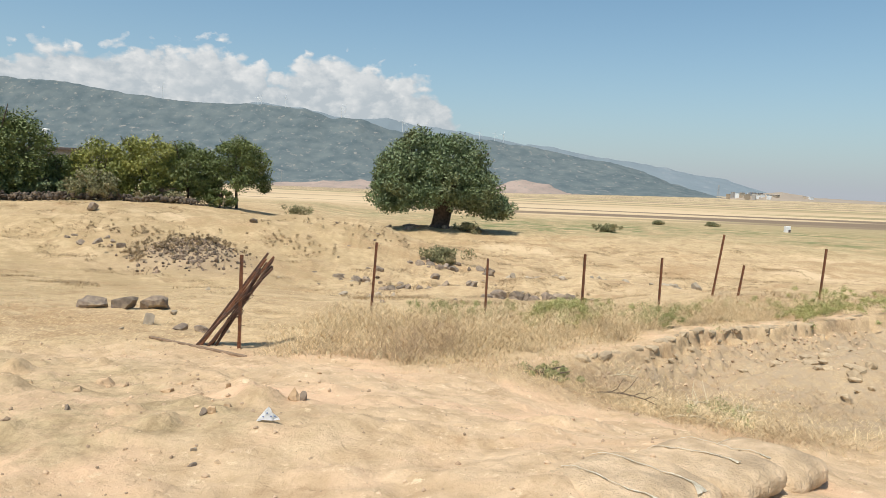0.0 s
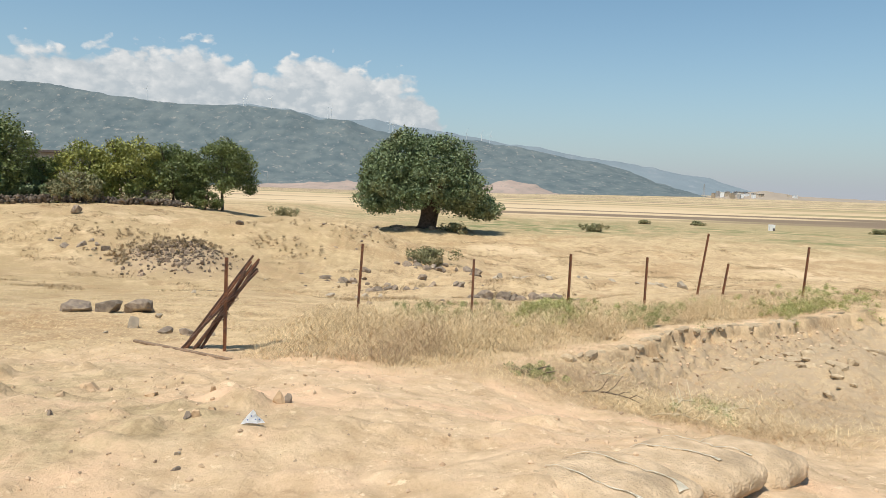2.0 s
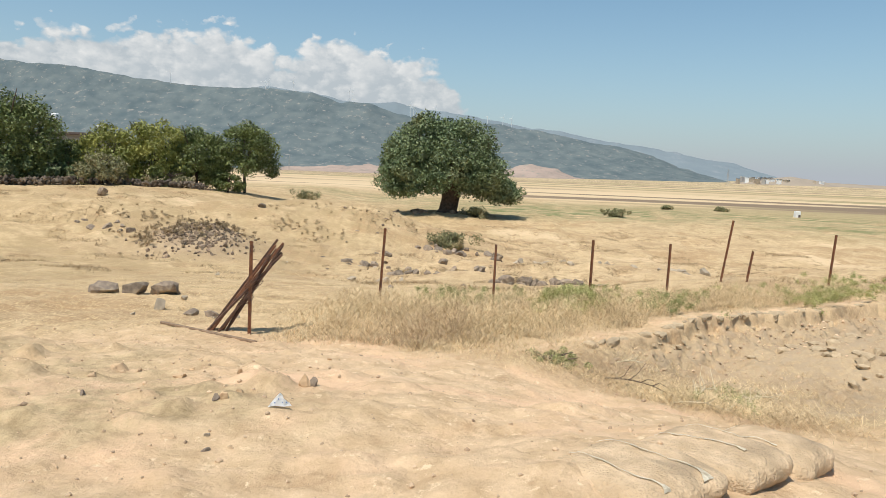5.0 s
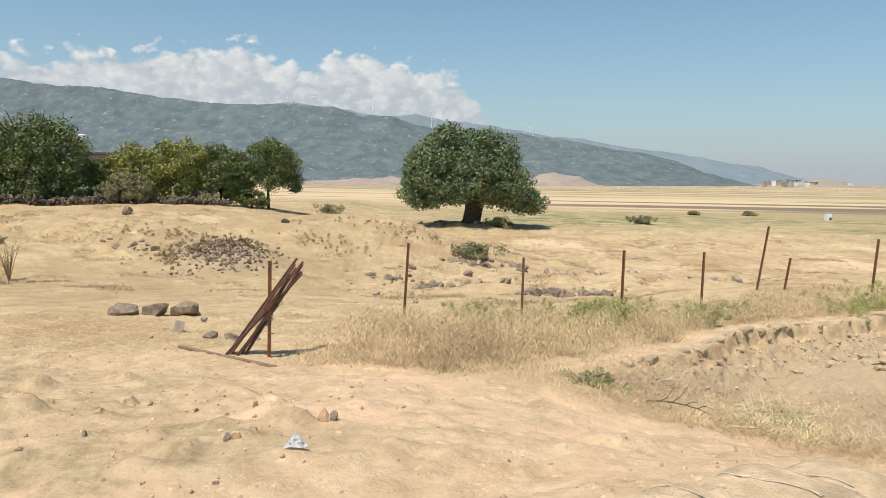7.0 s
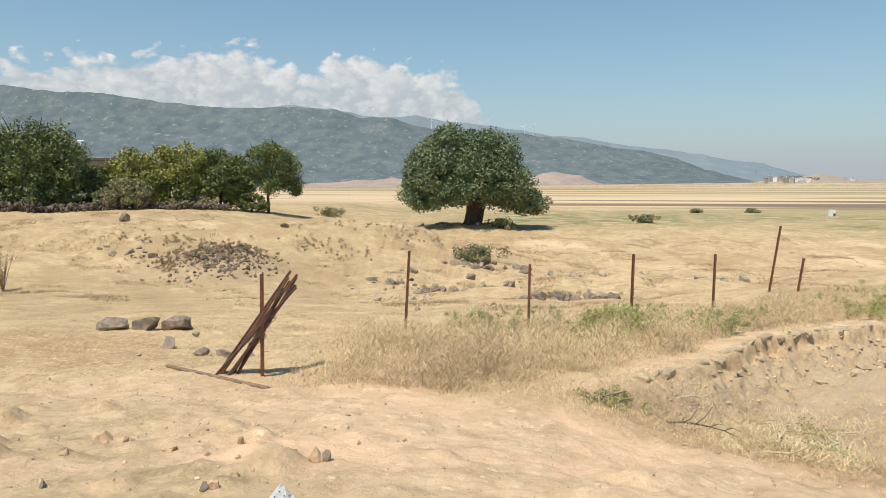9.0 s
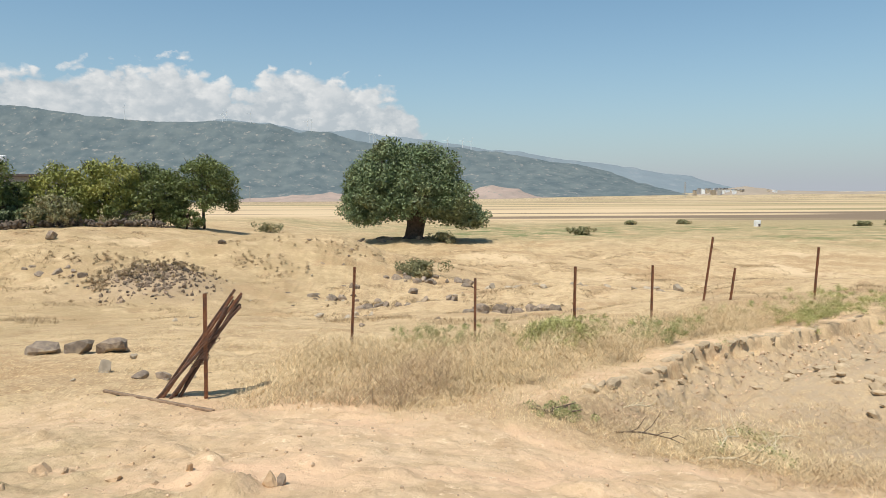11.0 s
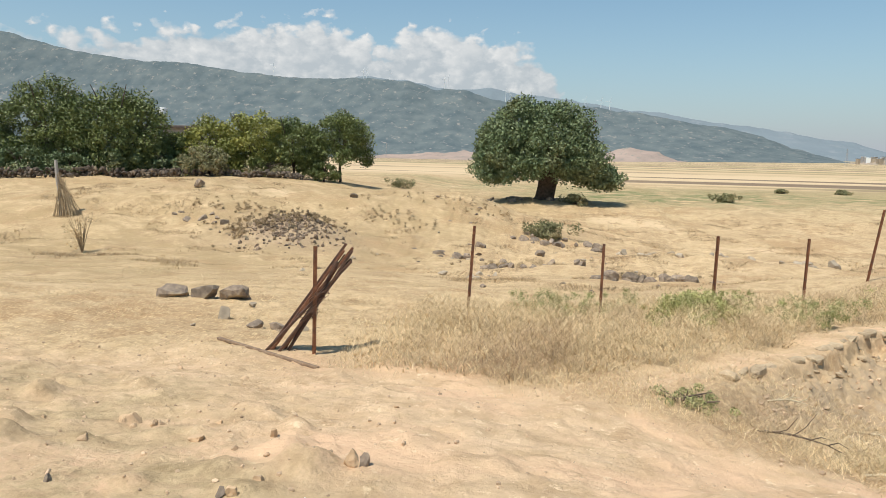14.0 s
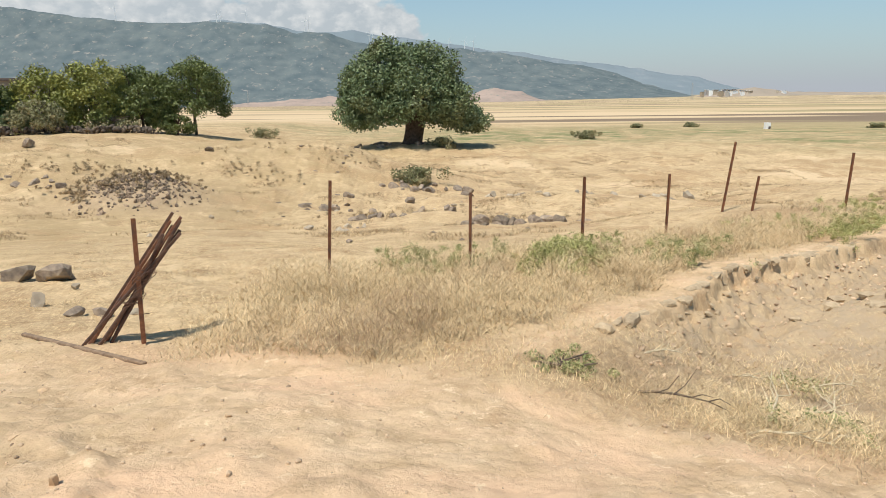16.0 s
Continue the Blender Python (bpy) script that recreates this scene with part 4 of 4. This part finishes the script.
# ---- filled sacks at the platform's edge ----
def earth_sack(x, y, turn, length, width, height, seed, label, tapes):
    """A slumped sack of earth: flat on top, sagging to one side, puckered, with pale tapes over it."""
    t = base("filled_sack", pose(x, y, on_land(x, y) - 0.045, -7, 0, turn), label, "sack", "row of sacks")
    off = Vector((seed * 7.3, seed * 3.1, 0))

    def skin(u, ang):
        c, e = math.cos(ang), math.sin(ang)
        fat = max(0.0, 1 - abs(u) ** 4.5) ** 0.45
        px = u * length / 2 + 0.02 * math.sin(ang * 3 + u * 4 + seed)
        py = math.copysign(abs(c) ** 0.8, c) * width / 2 * (0.25 + 0.75 * fat)
        pz = max(-0.06, math.copysign(abs(e) ** 0.85, e) * height * fat)
        q = Vector((px, py, pz)) + off
        n = 0.030 * noise.noise(q * 3.4) + 0.009 * noise.noise(q * 11) + 0.006 * noise.noise(q * 31) + 0.004 * noise.noise(q * 70)
        return Vector((px, py + c * n, pz + max(e, 0) * n))

    bm = bmesh.new()
    nu, nv = 84, 72
    rings = [[bm.verts.new(skin(i / nu * 2 - 1, 2 * math.pi * k / nv)) for k in range(nv)] for i in range(nu + 1)]
    for p, q in zip(rings, rings[1:]):
        for k in range(nv):
            bm.faces.new((p[k], p[(k + 1) % nv], q[(k + 1) % nv], q[k]))
    bm.faces.new(rings[0][::-1])
    bm.faces.new(rings[-1])
    for f in bm.faces:
        f.smooth = True
    part("bag", bm, SACK, t)
    for at, lo, hi, w, fan in tapes:
        bm = bmesh.new()
        n = 16
        row = []
        for k in range(n + 1):
            ang = lo + (hi - lo) * k / n
            p = skin(at + 0.05 * math.sin(k * 0.6), ang) + Vector((0, 0, 0.009))
            half = w * (0.6 + 0.4 * math.sin(k * 1.3)) + (fan * max(0, k - n + 4) / 4)
            row.append((bm.verts.new(p - Vector((half, 0, 0))), bm.verts.new(p + Vector((0, 0, 0.003))), bm.verts.new(p + Vector((half, 0, 0)))))
        for r, q in zip(row, row[1:]):
            bm.faces.new((r[0], r[1], q[1], q[0]))
            bm.faces.new((r[1], r[2], q[2], q[1]))
        bmesh.ops.solidify(bm, geom=bm.faces[:], thickness=0.003)
        part("tape", bm, FIBRE, t, "pale frayed tape of woven plastic")


SACK_LABEL = "dusty earth-filled sack with pale frayed tapes, slumped on the soil"
earth_sack(3.72, -5.60, 36, 0.80, 0.86, 0.115, 1, SACK_LABEL, ((-0.45, 0.9, 2.7, 0.007, 0.022), (0.42, 0.6, 2.75, 0.007, 0.035)))
earth_sack(4.30, -5.14, 40, 0.74, 0.84, 0.125, 2, SACK_LABEL, ((0.05, 0.5, 2.1, 0.009, 0.010), (0.72, 0.3, 1.7, 0.004, 0.0)))
earth_sack(4.82, -4.70, 44, 0.70, 0.78, 0.135, 3, SACK_LABEL, ((-0.35, 0.3, 1.9, 0.012, 0.0), (0.55, 0.2, 0.9, 0.010, 0.014)))


# ---- grasses and weeds ----
def thicket_mask(x, y):
    """How thick the dry weeds stand in the strip along the fence."""
    edge = 0.25 * fbm(x / 0.8, y / 0.8, 3, 101)
    m = smooth(x + edge, 0.15, 0.9) * smooth(y - pit_line(x) + edge, 0.75, 1.15) * smooth(y + edge, -1.0, -0.62)
    far_side = 2.9 + 0.62 * np.clip(x, 0, 9)
    return m * (1 - smooth(y + edge * 2, far_side - 0.8, far_side + 0.6)) * (1 - smooth(x, 12.5, 15))


def thicket_place(lo=0.0):
    def place(rng, n):
        x, y = rng.uniform(0.0, 14.5, n), rng.uniform(-1.2, 10.5, n)
        m = thicket_mask(x, y)
        clump = 0.55 + 0.45 * fbm(x / 0.45, y / 0.45, 2, 111)
        keep = rng.uniform(0, 1, n) < m * np.clip(clump + 0.15, 0.1, 1) * np.clip(1.25 - y / 14, 0.3, 1)
        x, y = x[keep], y[keep]
        size = (0.5 + 0.7 * clump[keep]) * (0.4 + 0.6 * m[keep])
        return x, y, land(x, y) + lo * size * rng.uniform(0, 1, len(x)), size
    return place


def stuff(name, label, category, data, mat):
    v, f = data
    return tagged(mesh_ob(name, v.tolist(), f, mat), label, category, kind="stuff")


stuff("dry_weeds", "tall tangled straw-coloured dry weeds along the fence", "dry grass",
      blades(430000, thicket_place(0.36), 0.052, 0.0042, 3.4, 201, 0.65), STRAW)
stuff("dry_stalks", "thin upright dry stalks rising from the weeds", "dry grass",
      blades(16000, thicket_place(), 0.34, 0.0038, 1.6, 204, 0.3), STRAW)
stuff("dry_undergrowth", "short tangled dry grass at the foot of the weeds", "dry grass",
      blades(130000, thicket_place(), 0.10, 0.008, 2.8, 202, 0.5), STUBBLE)


def stubble_place(rng, n):
    d = 6.5 * (60 / 6.5) ** rng.uniform(0, 1, n)
    a = rng.uniform(-0.85, 0.75, n)
    x, y = 2.6 + d * np.sin(a), -8 + d * np.cos(a)
    yy = y + 0.5 * np.clip(x - 1.5, 0, 4.5)
    tuft = fbm(x / 0.9, y / 0.9, 3, 121)
    keep = (rng.uniform(0, 1, n) < np.clip(0.45 + tuft * 0.8, 0.04, 1) * (0.12 + 0.88 * smooth(yy, 0, 2.5))) & (yy + 0.5 * tuft > -0.9) & ((y > pit_line(x)) | (x < 3.6) | (rng.uniform(0, 1, n) < 0.05))
    x, y, d, tuft = x[keep], y[keep], d[keep], tuft[keep]
    return x, y, land(x, y), (0.7 + 0.5 * np.clip(tuft, 0, 1)) * (0.75 + d / 40)


stuff("dry_grass", "sparse bleached straw stubble over the field", "dry grass",
      blades(300000, stubble_place, 0.042, 0.0048, 3.2, 203, 0.6), STUBBLE)


def weed_patch(name, label, spots, mat, seed, per=55, size=0.035):
    rng = random.Random(seed)
    cs, rs = [], []
    for x, y, w, d, h, n in spots:
        for _ in range(n):
            px, py = rng.gauss(x, w), rng.gauss(y, d)
            cs.append((px, py, on_land(px, py) + rng.uniform(0.05, h)))
            rs.append(rng.uniform(0.07, 0.17))
    tagged(stuff(name, label, "weeds", leaf_cloud(cs, rs, per, size, seed, core=0.1), mat))


GREEN_WEED = material("green_weed", (0.29, 0.285, 0.095), (0.46, 0.44, 0.175), 2.0, 0.7, 0.0, island=0.3, third=(0.40, 0.36, 0.15))
weed_patch("green_weeds", "patches of green leafy weeds among the dry stalks",
           ((4.75, 3.5, 0.30, 0.40, 0.46, 95), (5.5, 4.5, 0.35, 0.35, 0.42, 30), (11.3, 7.1, 0.8, 0.35, 0.3, 70), (12.6, 8.3, 0.8, 0.5, 0.35, 40),
            (10.4, 5.8, 0.25, 0.25, 0.3, 30)), GREEN_WEED, 211, 110, 0.017)
weed_patch("grey_weeds", "grey-green thorny weeds among the dry stalks",
           ((2.9, 3.7, 0.40, 0.35, 0.36, 60), (6.6, 3.6, 0.4, 0.4, 0.4, 50), (3.9, 4.3, 0.2, 0.2, 0.4, 14)), WEED, 212, 90, 0.015)


def heap_place(cx, cy, sx, sy, turn):
    def place(rng, n):
        u, v = rng.normal(0, sx, n), rng.normal(0, sy, n)
        c, s = math.cos(radians(turn)), math.sin(radians(turn))
        x, y = cx + u * c - v * s, cy + u * s + v * c
        return x, y, land(x, y) + rng.uniform(0, 0.1, n), 1 + 0 * x
    return place


# cut weeds raked along the rim
stuff("cut_weeds", "heap of cut dry weeds beside the trodden platform", "dry grass",
      blades(11000, heap_place(5.6, -2.0, 0.8, 0.40, -38), 0.04, 0.0036, 4.5, 221, 0.6), STRAW)
stuff("cut_grass", "thin litter of cut dry grass on the soil", "dry grass",
      blades(4200, heap_place(3.9, -1.35, 1.2, 0.28, -28), 0.018, 0.0036, 4.0, 222, 0.6), STRAW)
stuff("cut_straw", "thin litter of straw beside the pit", "dry grass",
      blades(9000, heap_place(6.3, -0.1, 1.2, 0.55, 12), 0.035, 0.0038, 4.0, 223, 0.6), STRAW)
weed_patch("rim_weeds", "faded green weeds in the cut heap",
           ((5.6, -2.0, 0.35, 0.2, 0.10, 10), (6.3, -0.3, 0.22, 0.2, 0.14, 12)), WEED, 213, 80, 0.013)


def dead_branch(x, y, size, turn, mat, label, seed):
    rng = random.Random(seed)
    b = base("dead_branch", pose(x, y, on_land(x, y) + 0.02, 0, 0, turn), label, "branch", "dead branches")
    main = [Vector((size * (k / 6 - 0.5), rng.gauss(0, size * 0.03), 0.01 + 0.10 * size * math.sin(k / 6 * 3.1))) for k in range(7)]
    part("stem", tube_bm(main, [0.010, 0.011, 0.010, 0.009, 0.007, 0.005, 0.003], 6), mat, b)
    for k in range(2, 6):
        s = rng.choice((-1, 1))
        p = main[k]
        part("twig", tube_bm([p, p + Vector((size * .1, s * size * .08, size * .08)), p + Vector((size * .2, s * size * rng.uniform(.1, .25), size * rng.uniform(.05, .3)))],
                             [0.005, 0.004, 0.002], 5), mat, b)


dead_branch(4.7, -1.6, 0.75, -22, TWIG, "dark bare branch lying on dry soil", 1)
for k, (x, y, sz, tn) in enumerate(((5.5, -1.6, 0.9, 50), (5.9, -1.4, 0.8, 20), (5.0, -0.3, 0.5, 10), (5.9, -0.1, 0.6, -15), (6.3, -1.0, 0.7, 70), (6.8, -0.2, 0.6, 5), (5.3, -2.3, 0.6, -30))):
    dead_branch(x, y, sz, tn, STALK, "bleached dry stalk lying by the pit", 10 + k)


DRY_STEM = material("dry_stem", (0.26, 0.19, 0.11), (0.44, 0.33, 0.20), 10, 0.9, 0.2)


def tall_dead_weed(x, y, h, seed):
    rng = random.Random(seed)
    w = base("dead_weed", pose(x, y, on_land(x, y)), "tall dead brown weed standing in the field", "weed")
    for _ in range(24):
        a, r = rng.uniform(0, 6.28), rng.uniform(0.05, 0.32) * h
        part("stalk", tube_bm([(0, 0, -0.05), (math.cos(a) * r * .5, math.sin(a) * r * .5, h * .5), (math.cos(a) * r, math.sin(a) * r, h * rng.uniform(.7, 1))],
                              [0.012, 0.009, 0.003], 5), DRY_STEM, w)
    cs = [(rng.gauss(0, .14) * h, rng.gauss(0, .14) * h, rng.uniform(.05, .8) * h) for _ in range(14)]
    v, f = leaf_cloud(cs, [0.10 * h] * 14, 26, 0.025 * h, seed)
    part_data("dry_leaves", v.tolist(), f, STRAW, w)


tall_dead_weed(-15.0, 16.6, 1.6, 1)


def brush_post():
    """A weathered stake with dry brush heaped against its foot."""
    x, y = -20.3, 22.6
    p = base("wooden_stake", pose(x, y, on_land(x, y)), "weathered grey wooden stake with dry brush heaped at its foot", "stake")
    part("stake", tube_bm([(0, 0, -0.2), (-0.05, 0, 0.9), (-0.16, 0, 1.7), (-0.2, 0, 2.6)], [0.12, 0.10, 0.085, 0.07], 9), PLASTER, p)
    rng = random.Random(91)
    bm = bmesh.new()
    for _ in range(90):
        a, r = rng.uniform(0, 6.28), rng.uniform(0.2, 0.7)
        top = rng.uniform(0.8, 2.1)
        tube_bm([(0.3 + math.cos(a) * r, math.sin(a) * r, -0.03), (0.16 + math.cos(a) * r * .5, math.sin(a) * r * .5, top * .55), (rng.gauss(-0.05, .1), rng.gauss(0, .1), top)],
                [0.016, 0.012, 0.004], 4, bm)
    part("brush", bm, DRY_STEM, p, "dry brown brush")


brush_post()


# ---- loose crumbs of earth ----
def crumbs():
    rng = random.Random(19)
    shapes = []
    for k in range(12):
        bm = rock_bm(1, 0.85, 0.7, 400 + k, 0.3, 1)
        bm.verts.index_update()
        shapes.append(([v.co.copy() for v in bm.verts], [[v.index for v in f.verts] for f in bm.faces]))
        bm.free()
    xs = [rng.uniform(-4.5, 6.0) for _ in range(2600)]
    ys = [rng.uniform(-6.4, 0.2) for _ in range(2600)]
    zs = land(np.array(xs), np.array(ys))
    vs, fs = [], []
    for x, y, z in zip(xs, ys, zs):
        d = 0.010 + 0.045 * rng.random() ** 4
        co, fa = rng.choice(shapes)
        m = pose(x, y, z - 0.25 * d, 0, 0, rng.uniform(0, 360))
        o = len(vs)
        vs += [tuple(m @ (c * d)) for c in co]
        fs += [[o + i for i in f] for f in fa]
    tagged(mesh_ob("earth_crumbs", vs, fs, CRUMB), "loose crumbs of dry earth on the trodden ground", "earth crumbs", kind="stuff")


CRUMB = material("earth_crumb", (0.391, 0.270, 0.173), (0.621, 0.454, 0.302), 6, 0.95, 0.4, island=0.3)
crumbs()


def pit_rubble():
    """Crumbled earth lying below the bank."""
    rng = random.Random(53)
    vs, fs = [], []
    shapes = []
    for k in range(14):
        bm = rock_bm(1, 0.8, 0.6, 430 + k, 0.5, 1)
        bm.verts.index_update()
        shapes.append(([v.co.copy() for v in bm.verts], [[v.index for v in f.verts] for f in bm.faces]))
        bm.free()
    xs = np.array([rng.uniform(4.6, 12.0) for _ in range(1500)])
    ys = pit_line(xs) - 0.1 - np.array([abs(rng.gauss(0, 1.3)) for _ in range(1500)])
    for x, y, z in zip(xs, ys, land(xs, ys)):
        d = 0.02 + 0.10 * rng.random() ** 3
        co, fa = rng.choice(shapes)
        m = pose(float(x), float(y), float(z) - 0.25 * d, rng.uniform(-20, 20), rng.uniform(-20, 20), rng.uniform(0, 360))
        o = len(vs)
        vs += [tuple(m @ (c * d)) for c in co]
        fs += [[o + i for i in f] for f in fa]
    tagged(mesh_ob("pit_rubble", vs, fs, CRUMB), "crumbled dry earth fallen from the pit bank", "earth crumbs", kind="stuff")


pit_rubble()
rng_clod = random.Random(23)
for k in range(46):
    x, y = rng_clod.uniform(-3.8, 1.6), rng_clod.uniform(-5.6, -1.6)
    d = rng_clod.uniform(0.04, 0.13)
    if y + 0.5 * max(x - 1.5, 0) < -1.4:
        stone("clod", x, y, d, d * 0.8, d * rng_clod.uniform(0.25, 0.5), CLOD, "dried clod of earth on trodden soil", rng_clod.uniform(0, 360), 500 + k, 0.3, "clods and pebbles", 0.35, "clod")


def wire_tangle():
    """Old barbed wire hung over the leaning bars."""
    rng = random.Random(4)
    t = base("barbed_wire", pose(-0.12, 0.02, 0.30), "tangle of old rusty barbed wire on the iron bars", "wire")
    for k in range(7):
        pts, r0, ph = [], rng.uniform(0.05, 0.10), rng.uniform(0, 6)
        for i in range(26):
            u = i / 25
            a = ph + u * 12
            pts.append((u * 0.26 - 0.05 + math.cos(a) * r0, math.sin(a) * r0 * 0.8, u * 0.42 + math.cos(a * 0.7 + k) * 0.05))
        part("strand", tube_bm(pts, [0.004] * 26, 4), DARK_STEEL, t)


wire_tangle()


# ---- broken slabs of earth along the lip and at the far side of the pit ----
rng_slab = random.Random(31)
for k in range(46):
    x = 4.6 + 7.6 * (k + rng_slab.random()) / 46
    y = float(pit_line(x)) + rng_slab.uniform(0.05, 0.20)
    ob = part("earth_crust", rock_bm(rng_slab.uniform(0.18, 0.42), rng_slab.uniform(0.14, 0.26), 0.10, 1200 + k, 0.8, 2), EARTH)
    ob.matrix_world = pose(x, y, on_land(x, y + 0.22) - rng_slab.uniform(0.065, 0.10), rng_slab.uniform(-8, 4), rng_slab.uniform(-8, 8), 38 + rng_slab.uniform(-20, 20))
    tagged(ob, "overhanging crust of dry earth on the pit's lip", "earth crust", "crust along the lip")
for k in range(34):
    x = rng_slab.uniform(5.0, 10.5)
    y = float(pit_line(x)) + rng_slab.uniform(-0.32, 0.02)
    d = rng_slab.uniform(0.06, 0.18)
    stone("earth_slab", x, y, d, d * 0.7, d * rng_slab.uniform(0.3, 0.7), EARTH, "broken slab of dry earth on the pit bank", rng_slab.uniform(0, 360), 700 + k, 0.7, "earth slabs", 0.25, "earth slab", 1)
for k in range(26):
    x, y = rng_slab.gauss(9.0, 0.7), rng_slab.gauss(1.9, 0.55)
    d = rng_slab.uniform(0.15, 0.42)
    stone("earth_slab", x, y, d, d * 0.8, d * rng_slab.uniform(0.25, 0.5), EARTH, "layered slab of dry earth beside the pit", rng_slab.uniform(0, 40), 760 + k, 0.8, "earth slabs", 0.42, "earth slab", 1)
for k in range(40):
    x, y = rng_slab.uniform(-6, 6), rng_slab.uniform(8, 34)
    d = rng_slab.uniform(0.15, 0.4)
    stone("stone", x, y, d, d * 0.8, d * 0.5, BASALT if k % 3 else PALE_STONE, "field stone half sunk in dry grass", rng_slab.uniform(0, 360), 800 + k, 0.4, "field stones", 0.4, "stone", 1)


# ---- scrubby tufts over the mound and the slope ----
def scrub_place(rng, n):
    x, y = rng.uniform(-24, 26, n), rng.uniform(9, 48, n)
    t = fbm(x / 1.7, y / 1.7, 4, 141, 0.65)
    keep = rng.uniform(0, 1, n) < np.clip((t - 0.25) * 1.6, 0, 1)
    x, y = x[keep], y[keep]
    return x, y, land(x, y), 0.8 + 0.5 * t[keep]


SCRUB = material("dry_scrub", (0.31, 0.225, 0.13), (0.48, 0.36, 0.21), 0.6, 0.9, 0.0, island=0.3)
stuff("dry_scrub", "low ochre scrub and dead tufts over the mound", "dry grass", blades(300000, scrub_place, 0.085, 0.016, 2.2, 231, 0.5), SCRUB)

weed_patch("heap_scrub", "dead brown scrub growing through the rubble heap",
           ((-9.8, 23.2, 0.8, 0.6, 0.35, 70), (-11.6, 22.6, 0.7, 0.5, 0.3, 40), (-8.4, 24.0, 0.8, 0.4, 0.3, 40)), SCRUB, 214, 60, 0.035)
weed_patch("slope_scrub", "dead brown scrub on the slope of the mound",
           ((-13.0, 26.0, 1.2, 0.6, 0.25, 50), (-6.0, 29.0, 1.5, 0.7, 0.2, 50), (-2.0, 33.0, 1.8, 0.8, 0.2, 50), (5.5, 16.2, 0.9, 0.3, 0.3, 40), (1.2, 20.5, 1.2, 0.4, 0.2, 40)), SCRUB, 215, 60, 0.028)
